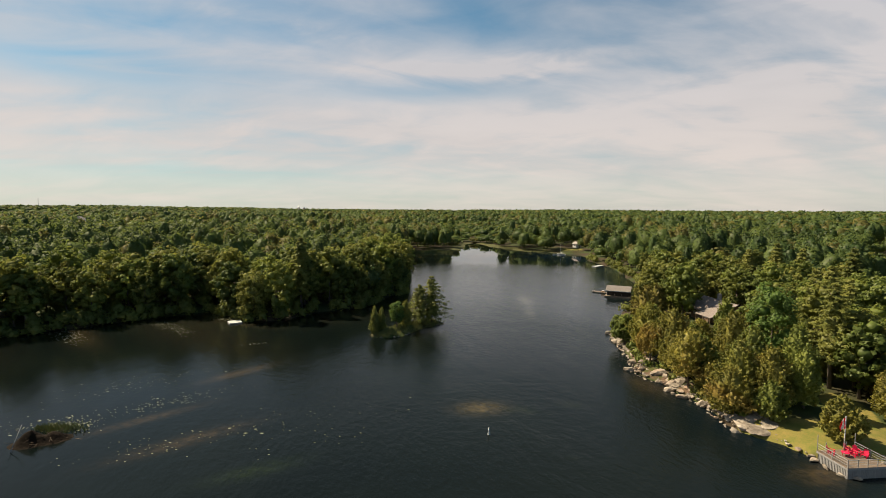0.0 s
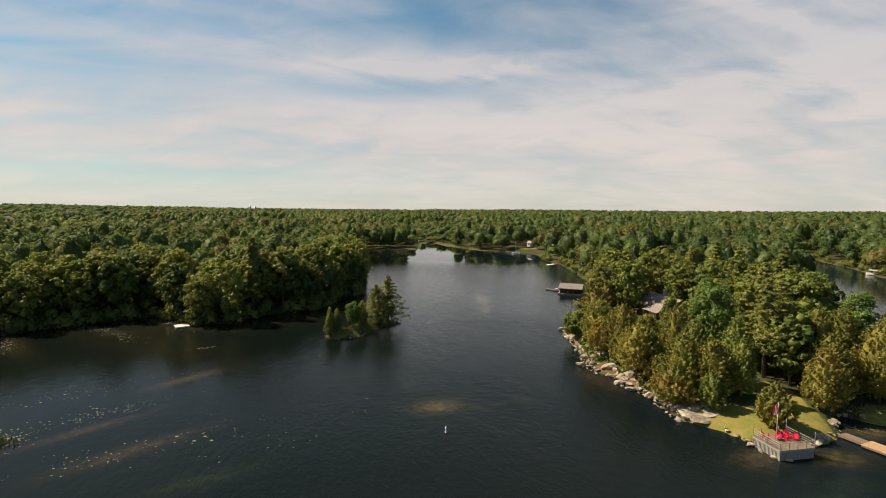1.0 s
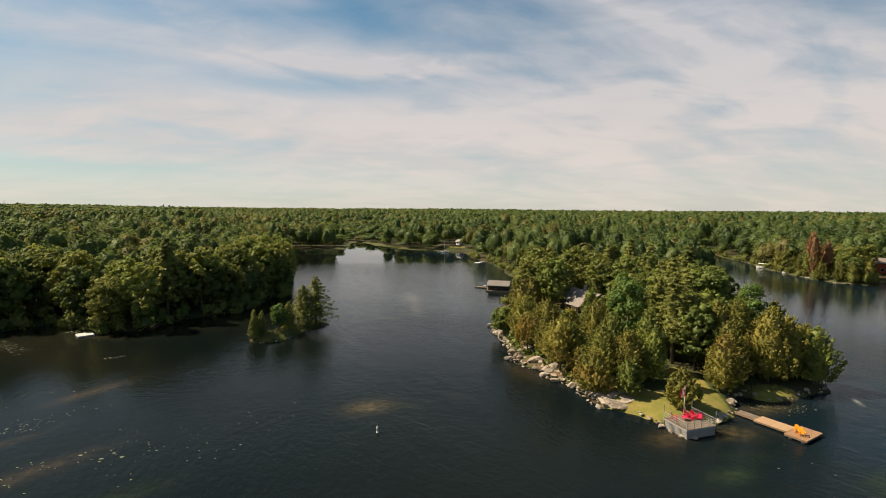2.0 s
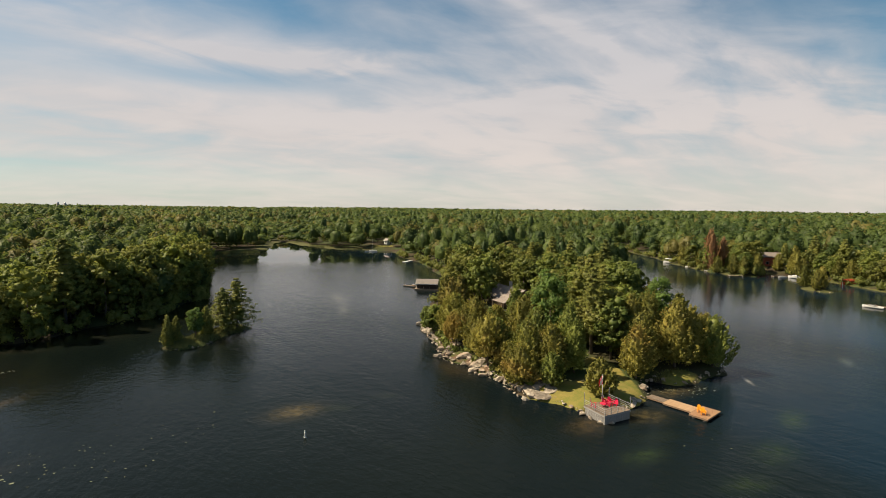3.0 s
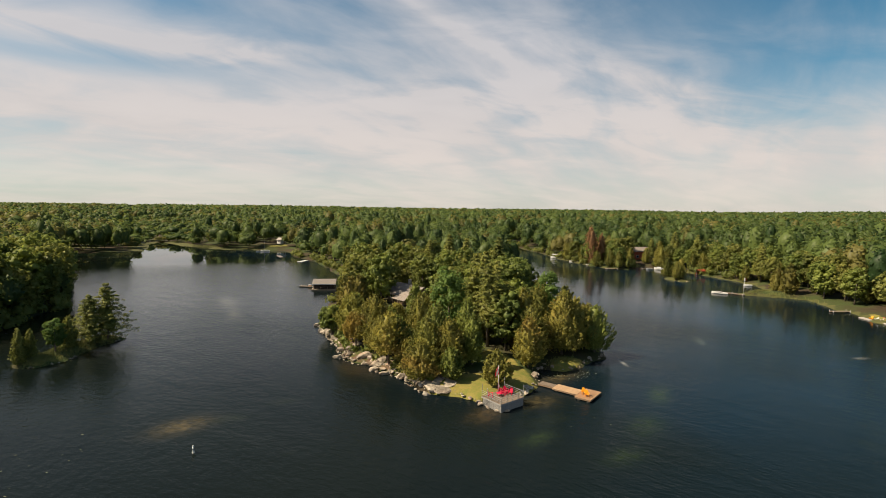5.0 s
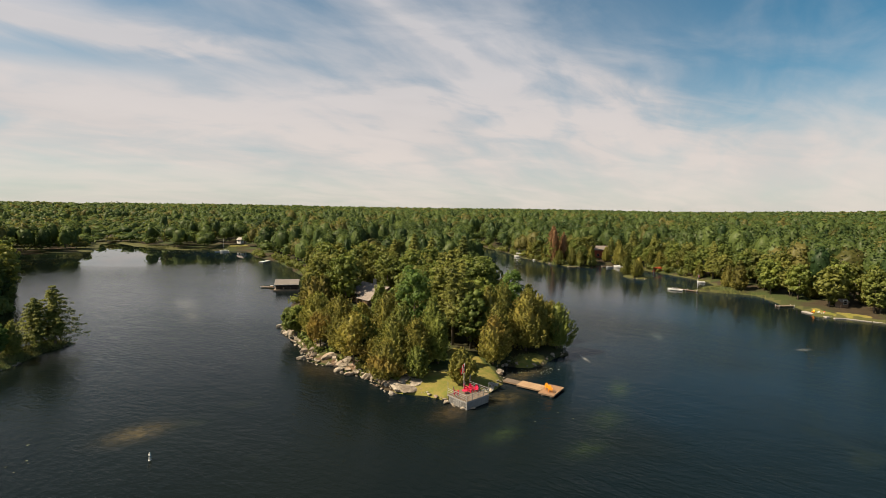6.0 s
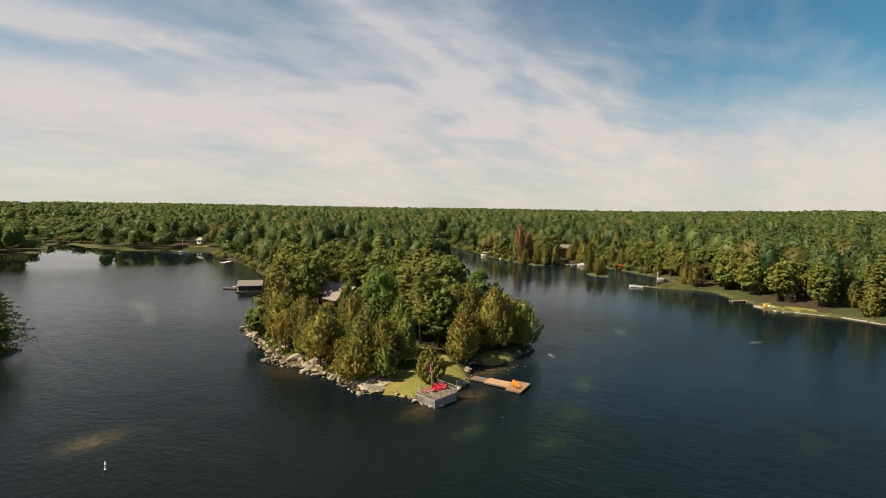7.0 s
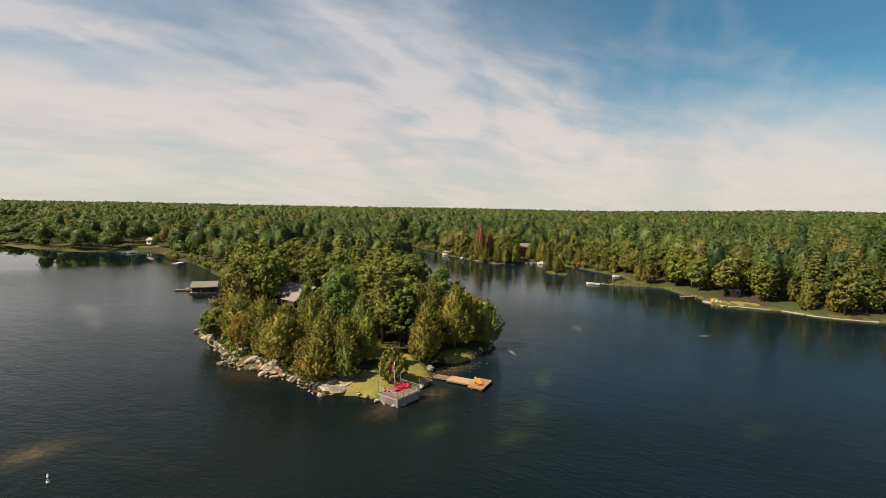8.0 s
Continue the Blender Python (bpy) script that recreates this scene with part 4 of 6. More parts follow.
def build_boulders():
    rng = np.random.default_rng(8)
    runs = [(LAKE_POINT[13:], 0.75, 0.95, "pale grey granite boulder at the water's edge"), (LAKE_POINT[:14], 1.0, 0.62, "grey granite boulder beside the lawn")]
    low = [-0.4, 0.35]
    for (line, step, big, label), first in zip(runs, low):
        for a, b in zip(line, line[1:]):
            a, b = np.array(a), np.array(b)
            k = max(1, int(np.linalg.norm(b - a) / step))
            for i in range(k):
                n = np.array((b[1] - a[1], a[0] - b[0]))
                n /= np.linalg.norm(n)
                for row in range(rng.integers(2, 5) if first < 0 else rng.integers(1, 3)):
                    p = a + (b - a) * (i + rng.uniform(0, 1)) / k + n * (first + row * 0.95 * big + rng.normal(0, 0.25))
                    s = big * (0.30 + 1.25 * rng.uniform(0, 1) ** 2.0) * (0.9 if row else 1)
                    me = BOULDERS[rng.integers(len(BOULDERS))]
                    ob = tagged(new("boulder", me), label, "boulder", "boulders of the point")
                    ob.matrix_basis = pose(p[0], p[1], 0.85 * (1 - math.exp(-max(0.0, first + row * 0.95 * big) / 0.9)) + s * 0.08, rng.uniform(-15, 15), rng.uniform(-15, 15), rng.uniform(0, 360)) @ Matrix.Diagonal((s, s, s, 1))
    # bare ledges on the lawn's western corner and on the bank
    for x, y, sx, sy, sz, turn in ((44.6, 68.2, 2.0, 1.3, 0.5, 40), (43.6, 66.6, 1.6, 1.1, 0.55, 60), (45.6, 66.4, 1.4, 1.0, 0.4, 20), (46.3, 67.8, 1.2, 0.8, 0.35, 70), (43.0, 68.6, 1.5, 0.9, 0.6, 100), (45.0, 69.8, 1.7, 1.2, 0.5, 10), (44.2, 65.2, 1.5, 1.1, 0.45, 30), (42.6, 67.2, 1.5, 1.1, 0.5, 75), (46.9, 69.2, 1.5, 1.0, 0.4, 45),
                                   (40.2, 87.6, 2.2, 1.4, 1.1, 15), (41.8, 83.6, 2.0, 1.5, 1.0, 80), (38.8, 91.5, 2.2, 1.3, 1.2, 30), (42.0, 80.4, 1.7, 1.2, 0.9, 0), (43.2, 76.6, 1.8, 1.2, 0.9, 50), (41.4, 95.5, 2.0, 1.3, 1.0, 10)):
        grow = 1.75 if y < 70.5 else 1.1
        ob = tagged(new("rock_ledge", BOULDERS[int(x * 7 + y) % 7]), "flat weathered granite ledge breaking through the bank", "rock", "ledges of the point")
        ob.matrix_basis = pose(x, y, height_at(x, y) - 0.08, 4, -6, turn) @ Matrix.Diagonal((sx * grow, sy * grow, sz * 1.4, 1))
    # low stones that the deck rests on
    for x, y, sx, sy, turn in ((46.3, 58.6, 0.9, 0.6, 30), (46.4, 57.0, 0.8, 0.5, 80), (46.9, 55.4, 0.8, 0.5, 100), (48.2, 54.5, 0.7, 0.45, 10), (46.6, 59.6, 0.8, 0.6, 150), (52.6, 59.0, 0.8, 0.6, 20), (53.6, 58.4, 0.9, 0.6, 70)):
        ob = tagged(new("boulder", BOULDERS[int(x * 11) % 7]), "pale stone at the foot of the deck", "boulder", "stones under the deck")
        ob.matrix_basis = pose(x, y, 0.12, 5, -4, turn) @ Matrix.Diagonal((sx, sy, 0.55, 1))
    # stones round the small islands
    for poly, big in ((ISLAND, 0.5), (ISLET, 0.5)):
        for a, b in zip(poly, np.roll(poly, -1, 0)):
            for i in range(max(1, int(np.linalg.norm(b - a) / 2.2))):
                p = a + (b - a) * rng.uniform(0, 1)
                s = big * rng.uniform(0.4, 1.2)
                ob = tagged(new("boulder", BOULDERS[rng.integers(7)]), "small stone on the edge of a tiny island", "boulder", "stones of the islands")
                ob.matrix_basis = pose(p[0], p[1], s * 0.15, 0, 0, rng.uniform(0, 360)) @ Matrix.Diagonal((s, s, s, 1))


build_boulders()


# ---- houses ----
def gable_house(name, x, y, turn, w, l, wall, roof, wall_mat, roof_mat, label, over=0.6, z=None):
    """A house with its ridge along y: walls, two roof slopes, door and windows."""
    z = height_at(x, y) if z is None else z
    house = empty_at(name, x, y, z, turn, label, "house")
    t = 0.2
    put_box("wall", house, -w / 2, -l / 2, -0.6, -w / 2 + t, l / 2, wall, wall_mat)
    put_box("wall", house, w / 2 - t, -l / 2, -0.6, w / 2, l / 2, wall, wall_mat)
    for s in (-1, 1):
        bm = bmesh.new()
        y0, y1 = s * (l / 2 - 0.003), s * (l / 2 - t)
        prof = [(-w / 2 + t, -0.6), (w / 2 - t, -0.6), (w / 2 - t, wall), (0, wall + roof - 0.05), (-w / 2 + t, wall)]
        a = [bm.verts.new((px, y0, pz)) for px, pz in prof]
        b = [bm.verts.new((px, y1, pz)) for px, pz in prof]
        bm.faces.new(a), bm.faces.new(b[::-1])
        for i in range(5):
            bm.faces.new((a[i], b[i], b[(i + 1) % 5], a[(i + 1) % 5]))
        bmesh.ops.recalc_face_normals(bm, faces=bm.faces)
        part("wall", mesh_bm("wall", bm, wall_mat), house)
    slope = math.atan2(roof, w / 2)
    run = math.hypot(w / 2, roof) + over
    for s in (-1, 1):
        slab = part("roof", box_mesh("roof", (run, l + 2 * over, 0.12), roof_mat, 0.02), house,
                    m=pose(s * (w / 4 + over * 0.5 * math.cos(slope)), 0, wall + roof / 2 - over * 0.5 * math.sin(slope) + 0.02, 0, s * math.degrees(slope), 0))
        rib = box_mesh("course", (0.05, l + 2 * over, 0.03), roof_mat, 0.006)
        for i in range(int(run / 0.42)):
            part("course", rib, slab, m=pose(-run / 2 + 0.2 + i * 0.42, 0, 0.115))
    put_box("ridge_cap", house, -0.16, -l / 2 - over, wall + roof + 0.03, 0.16, l / 2 + over, wall + roof + 0.17, roof_mat)
    for s in (-1, 1):
        for i in range(max(1, int(l / 3.2))):
            yy = -l / 2 + (i + 0.5) * l / max(1, int(l / 3.2))
            win = part("window", box_mesh("window", (0.06, 1.2, 1.2), GLASS, 0.01), house, m=pose(s * (w / 2 + 0.0), yy, 1.0))
            for yo, zo, sy, sz in ((0, -0.08, 1.36, 0.08), (0, 1.2, 1.36, 0.08), (-0.64, 0, 0.08, 1.2), (0.64, 0, 0.08, 1.2)):
                part("frame", box_mesh("frame", (0.10, sy, sz), WHITE, 0.008), win, m=pose(0, yo, zo))
    door = part("door", box_mesh("door", (0.95, 0.06, 2.05), BROWN_WOOD, 0.01), house, m=pose(0.6, -l / 2 - 0.02, 0.05))
    part("handle", box_mesh("handle", (0.04, 0.06, 0.14), METAL, 0.01), door, m=pose(0.38, -0.05, 1.0))
    return house


cottage = gable_house("cottage", 69.6, 123.2, 6, 7.6, 12.0, 2.7, 2.4, BROWN_WOOD, SHINGLE, "brown cottage with a weathered grey-brown shingle roof among trees", z=2.6)
put_box("chimney", cottage, 0.5, 1.2, 4.9, 1.2, 1.9, 6.5, CONCRETE, label="pale masonry chimney")
porch = part("porch_roof", box_mesh("porch_roof", (3.0, 6.0, 0.12), SHINGLE, 0.02), cottage, m=pose(-5.2, -3.2, 2.45, 0, -16, 0))
for i in range(7):
    part("course", box_mesh("course", (0.05, 6.0, 0.03), SHINGLE, 0.006), porch, m=pose(-1.35 + i * 0.44, 0, 0.115))
for y in (-5.9, -3.2, -0.5):
    put_box("porch_post", cottage, -6.55, y - 0.07, -0.6, -6.41, y + 0.07, 2.05, BROWN_WOOD)
gable_house("white_cottage", 94.5, 361.0, 20, 4.0, 5.0, 2.7, 1.4, WHITE, CONCRETE, "white cottage on a mown slope at the head of the lake")
gable_house("red_cottage", 247.0, 175.0, 55, 7.0, 9.0, 4.6, 2.0, RED_WOOD, SHINGLE, "two-storey red-brown cottage among pines on the shore")
gable_house("grey_cottage", 171.0, 282.0, 30, 8.0, 10.0, 4.5, 2.4, BROWN_WOOD, ROOF_TIN, "grey-roofed cottage half hidden in the woods")
gable_house("farm_house", -545.0, 716.0, 20, 12.0, 14.0, 10.0, 4.0, WHITE, ROOF_TIN, "distant white farm building above the woods")


def build_boathouse():
    bh = empty_at("boathouse", 61.3, 172.2, 0, -26, "low dark boathouse with a pale roof standing over the water", "boathouse")
    w, d, h = 7.4, 5.2, 2.3
    put_box("platform", bh, -w / 2 - 0.7, -d / 2 - 0.9, -0.5, w / 2 + 0.5, d / 2, 0.45, PLANK_OLD, label="weathered plank platform")
    put_box("wall", bh, -w / 2, d / 2 - 0.2, 0.45, w / 2, d / 2, h, DARK_WOOD)
    put_box("wall", bh, -w / 2, -d / 2, 0.45, -w / 2 + 0.2, d / 2 - 0.2, h, DARK_WOOD)
    put_box("wall", bh, w / 2 - 0.2, -d / 2, 0.45, w / 2, d / 2 - 0.2, h, DARK_WOOD)
    for i in range(3):
        x0 = -w / 2 + 0.2 + i * 2.34
        door = put_box("bay_door", bh, x0 + 0.06, -d / 2 + 0.1, 0.47, x0 + 2.24, -d / 2 + 0.18, h - 0.1, DARK_WOOD, label="dark boarded door")
        for j in range(4):
            part("board", box_mesh("board", (0.05, 0.03, h - 0.7), DARK_WOOD, 0.005), door, m=pose(-0.85 + j * 0.55, -0.05, 0.05))
    slab = part("roof", box_mesh("roof", (w + 0.9, 4.0, 0.12), ROOF_TIN, 0.02), bh, m=pose(0, -1.55, h + 0.62, 20, 0, 0))
    for i in range(18):
        part("seam", box_mesh("seam", (0.04, 4.0, 0.04), ROOF_TIN, 0.006), slab, m=pose(-3.9 + i * 0.46, 0, 0.118))
    part("roof", box_mesh("roof", (w + 0.9, 2.2, 0.12), ROOF_TIN, 0.02), bh, m=pose(0, 1.3, h + 0.75, -24, 0, 0))
    put_box("fascia", bh, -w / 2 - 0.45, -d / 2 - 0.88, h - 0.18, w / 2 + 0.45, -d / 2 - 0.82, h + 0.02, WHITE, label="pale eave board")
    return bh


build_boathouse()


def make_pier(name, x, y, turn, length, width, label, material=PLANK_OLD, z=0.35):
    pier = empty_at(name, x, y, 0, turn, label, "dock")
    deck_ = part("frame", box_mesh("frame", (width - 0.06, length, 0.14), BROWN_WOOD, 0.02), pier, m=pose(0, 0, z - 0.15))
    planks(deck_, length, width, 0.145, material, 0.3)
    post = pole_mesh("pile", 1.9, 0.09, GREY_WOOD, 8)
    for i in range(max(2, int(length / 2.5))):
        for s in (-1, 1):
            part("pile", post, pier, m=pose(s * (width / 2 + 0.06), -length / 2 + 0.3 + i * (length - 0.6) / max(1, int(length / 2.5) - 1), -1.2))
    return pier


make_pier("boathouse_pier", 57.0, 179.5, 46, 6.0, 1.6, "narrow grey plank pier beside the boathouse")
crate = empty_at("dock_box", 57.8, 178.6, 0.345, 46, "pale wooden storage box on the pier", "box")
part("body", box_mesh("body", (0.8, 1.1, 0.55), PLANK_NEW, 0.02), crate)
part("lid", box_mesh("lid", (0.86, 1.16, 0.06), WHITE, 0.015), crate, m=pose(0, 0, 0.55))


def make_raft(name, x, y, turn, w, l, label, group=""):
    raft = empty_at(name, x, y, 0, turn, label, "raft", group)
    f = part("frame", box_mesh("frame", (w - 0.04, l - 0.04, 0.3), GREY_WOOD, 0.02), raft, m=pose(0, 0, 0.02))
    planks(f, l, w, 0.30, WHITE, 0.28)
    for s in (-1, 1):
        part("float", pole_mesh("float", l * 0.9, 0.22, MESH_DARK, 8), raft, m=pose(s * w * 0.32, -l * 0.45, -0.05, -90, 0, 0))
    return raft


make_raft("swim_raft", -54.7, 128.0, 33, 3.2, 3.4, "square white swimming raft floating off the wooded shore")
make_raft("swim_raft", 81.0, 264.0, -48, 2.6, 7.5, "long white floating dock at the wooded shore")


# ---- boats and shore things ----
def hull_mesh(length, beam, high, material, stern=0.85):
    bm = bmesh.new()
    rings = []
    n = 9
    for i in range(n):
        t = i / (n - 1)
        half = beam / 2 * min(1, stern + 0.3 * t) * (1 - max(0, t - 0.45) ** 2 / 0.3025 * 0.96)
        y = -length / 2 + length * t
        sheer = high * (1 + 0.35 * t * t)
        keel = -0.25 + 0.3 * max(0, t - 0.7)
        ring = [(-half, y, sheer), (-half * 0.92, y, sheer * 0.35), (-half * 0.5, y, keel * 0.6), (0, y, keel), (half * 0.5, y, keel * 0.6), (half * 0.92, y, sheer * 0.35), (half, y, sheer),
                (half * 0.86, y, sheer), (half * 0.8, y, sheer * 0.5), (-half * 0.8, y, sheer * 0.5), (-half * 0.86, y, sheer)]
        rings.append([bm.verts.new(p) for p in ring])
    k = len(rings[0])
    for a, b in zip(rings, rings[1:]):
        for i in range(k):
            bm.faces.new((a[i], a[(i + 1) % k], b[(i + 1) % k], b[i]))
    bm.faces.new(rings[0][::-1]), bm.faces.new(rings[-1])
    bmesh.ops.recalc_face_normals(bm, faces=bm.faces)
    return mesh_bm("hull", bm, material)


def make_boat(name, x, y, turn, length, beam, high, label, cabin=None, canopy=None, mast=0.0, tall=0.75):
    boat = empty_at(name, x, y, 0, turn, label, "boat")
    part("hull", hull_mesh(length, beam, high, WHITE), boat)
    put_box("seat", boat, -beam * 0.33, -length * 0.2, high * 0.5, beam * 0.33, -length * 0.1, high * 0.95, GREY_WOOD)
    if cabin:
        part("cabin", box_mesh("cabin", (beam * 0.7, length * 0.34, tall), cabin, 0.10), boat, m=pose(0, length * 0.06, high * 0.8))
        part("windscreen", box_mesh("windscreen", (beam * 0.64, 0.05, tall * 0.5), GLASS, 0.01), boat, "dark windscreen", pose(0, length * 0.06 - length * 0.175, high * 0.8 + tall * 0.4))
    if canopy:
        for sx in (-1, 1):
            for sy in (-1, 1):
                part("canopy_post", pole_mesh("canopy_post", 1.6, 0.03, METAL, 6), boat, m=pose(sx * beam * 0.42, sy * length * 0.28, high * 0.7))
        bm = bmesh.new()
        box(bm, -beam * 0.55, -length * 0.34, 0, beam * 0.55, length * 0.34, 0.35, 0.14)
        part("canopy", mesh_bm("canopy", bm, canopy), boat, "cloth boat canopy", pose(0, 0, high * 0.7 + 1.6))
    if mast:
        part("mast", pole_mesh("mast", mast, 0.06, WHITE, 8, 0.04), boat, m=pose(0, 0.4, high * 0.6))
        part("boom", pole_mesh("boom", length * 0.5, 0.045, METAL, 6), boat, m=pose(0, 0.4, high * 0.6 + 1.1, 90, 0, 0))
    return boat


make_boat("sailing_boat", 76.5, 332.0, 60, 5.6, 2.0, 0.8, "small white sailing boat moored with a bare mast", mast=8.0)
make_boat("rowing_boat", 72.8, 333.5, 100, 3.4, 1.4, 0.5, "small white rowing boat moored at the lake head")
make_boat("cabin_cruiser", 228.5, 149.6, 25, 5.6, 2.2, 0.85, "white cabin cruiser moored at the cottage dock", cabin=WHITE)
make_boat("rowing_boat", 224.0, 152.5, 70, 3.6, 1.4, 0.6, "small white rowing boat beside the cruiser")
make_boat("motor_boat", 182.8, 95.4, 14, 5.2, 1.9, 0.55, "white motor boat with a grey cover at the low dock", cabin=GREY_WOOD, tall=0.45)
make_boat("pontoon_boat", 222.5, 216.0, 30, 6.5, 2.5, 0.9, "white pontoon boat with a pale canopy in the channel", canopy=WHITE)
make_boat("canoe", 222.5, 108.5, -35, 9.0, 1.2, 0.4, "long pale canoe shape drawn up along the bay shore")
make_boat("rowing_boat", 212.0, 99.6, 30, 3.0, 1.4, 0.6, "small white rowing boat moored in the bay")
make_boat("rowing_boat", 216.5, 197.0, 30, 3.4, 1.4, 0.5, "white rowing boat pulled to the channel shore")


def build_lift(x, y, turn):
    lift = empty_at("boat_lift", x, y, 0, turn, "boat lift with an orange-red cloth canopy", "boat lift")
    for sx in (-1, 1):
        for sy in (-1, 1):
            put_box("post", lift, sx * 1.3 - 0.06, sy * 2.2 - 0.06, -1.0, sx * 1.3 + 0.06, sy * 2.2 + 0.06, 2.1, METAL)
    bm = bmesh.new()
    prof = [(-1.6, 1.7), (-1.5, 2.2), (-0.8, 2.6), (0, 2.75), (0.8, 2.6), (1.5, 2.2), (1.6, 1.7)]
    rows = [[bm.verts.new((px, yy, pz)) for px, pz in prof] for yy in (-2.5, 0, 2.5)]
    for a, b in zip(rows, rows[1:]):
        for i in range(6):
            bm.faces.new((a[i], a[i + 1], b[i + 1], b[i]))
    bmesh.ops.solidify(bm, geom=bm.faces[:], thickness=0.04)
    part("canopy", mesh_bm("canopy", bm, CANVAS, True), lift, "orange-red cloth canopy")
    part("hull", hull_mesh(5.0, 2.0, 0.8, CANVAS), lift, "red boat hull under the canopy", pose(0, 0, 0.35))


CANVAS = grainy("orange_canvas", (0.36, 0.055, 0.025), (0.48, 0.09, 0.045), 3, 0.8, bump=0.05)
build_lift(229.0, 128.5, 40)
make_pier("shore_pier", 186.0, 92.6, 10, 8.0, 1.5, "low white-grey plank dock running out from the sandbar")
make_pier("shore_pier", 182.0, 59.0, 62, 6.0, 1.3, "narrow weathered plank dock at the wooded shore")
make_pier("shore_pier", 227.0, 155.0, 65, 8.0, 1.5, "grey plank dock beside the moored cruiser")
make_pier("shore_pier", 208.0, 163.0, 60, 6.0, 1.5, "grey plank dock below the pines")
make_pier("shore_pier", 212.0, 180.0, 70, 5.0, 1.5, "pale plank dock on the channel shore", WHITE)

flag_two = empty_at("shore_flagpole", 188.5, 89.8, 0.2, 0, "thin pole with a red and white flag on the sandbar", "flagpole")
part("pole", pole_mesh("pole", 6.0, 0.07, WHITE, 8), flag_two)
put_box("flag_cloth", flag_two, 0.08, -0.02, 5.0, 0.55, 0.02, 5.9, CLOTH_RED, 0.008)
put_box("flag_cloth", flag_two, 0.56, -0.02, 4.9, 0.95, 0.02, 5.8, WHITE, 0.008)
put_box("flag_cloth", flag_two, 0.96, -0.02, 4.8, 1.3, 0.02, 5.7, CLOTH_RED, 0.008)


def build_patio():
    pad = empty_at("boat_ramp", 176.6, 48.5, 0.1, 62, "pale concrete slab at the edge of the wooded shore", "slab")
    bm = bmesh.new()
    box(bm, -4.2, -1.7, -0.8, 4.2, 1.7, 0.22, 0.08)
    part("slab", mesh_bm("slab", bm, CONCRETE), pad)
    part("step", box_mesh("step", (3.0, 1.0, 0.3), CONCRETE, 0.05), pad, m=pose(-3.0, -2.1, -0.25))
    top = pose(176.6, 48.5, 0.32, 0, 0, 62)
    white_chair = make_lounge_chair(WHITE, "white plastic deck chair on the concrete slab")
    tagged(white_chair, group="chairs on the concrete slab")
    white_chair.matrix_basis = top @ pose(-1.6, 0.6, 0, 0, 0, 150)
    copy_thing(white_chair, top @ pose(-0.3, 0.8, 0, 0, 0, 170))
    copy_thing(yellow_chair, top @ pose(1.1, 0.9, 0, 0, 0, 190))
    copy_thing(red_chair, top @ pose(-0.5, -0.7, 0, 0, 0, 160))


build_patio()


def build_seawall():
    """A low pale wall of poured lengths along the eastern lawn."""
    line = [(173.6, 44.0), (176.2, 42.0), (179.4, 31.0), (177.6, 22.0), (179.8, 14.0), (182.0, 9.0)]
    wall = empty_at("seawall", 176, 43, 0, 0, "low pale concrete seawall along the shore lawn", "seawall")
    rng = np.random.default_rng(17)
    for (x0, y0), (x1, y1) in zip(line, line[1:]):
        far = math.hypot(x1 - x0, y1 - y0)
        k = max(1, int(far / 2.4))
        for i in range(k):
            t = (i + 0.5) / k
            me = box_mesh("length", (far / k - 0.05, 0.7, 0.75 + rng.uniform(-0.06, 0.06)), CONCRETE, 0.05)
            part("length", me, wall, m=pose(x0 + (x1 - x0) * t - 176, y0 + (y1 - y0) * t - 43 + rng.normal(0, 0.06), -0.53, 0, 0, math.degrees(math.atan2(y1 - y0, x1 - x0))))


build_seawall()
gable_house("garden_shed", 185.4, 45.4, 60, 2.0, 2.4, 1.7, 0.7, BROWN_WOOD, SHINGLE, "small brown wooden shed on the shore lawn", 0.2)


def build_buoy():
    b = empty_at("marker_buoy", 7.6, 64.8, 0, 0, "slim white marker buoy floating on the lake", "buoy")
    part("body", pole_mesh("body", 0.95, 0.125, WHITE, 14, 0.11), b, m=pose(0, 0, -0.15))
    part("band", pole_mesh("band", 0.1, 0.128, MESH_DARK, 14, 0.126), b, "dark band", pose(0, 0, 0.45))
    part("cap", pole_mesh("cap", 0.12, 0.11, WHITE, 14, 0.05), b, m=pose(0, 0, 0.80))
    part("collar", pole_mesh("collar", 0.12, 0.18, WHITE, 14), b, m=pose(0, 0, -0.05))


build_buoy()


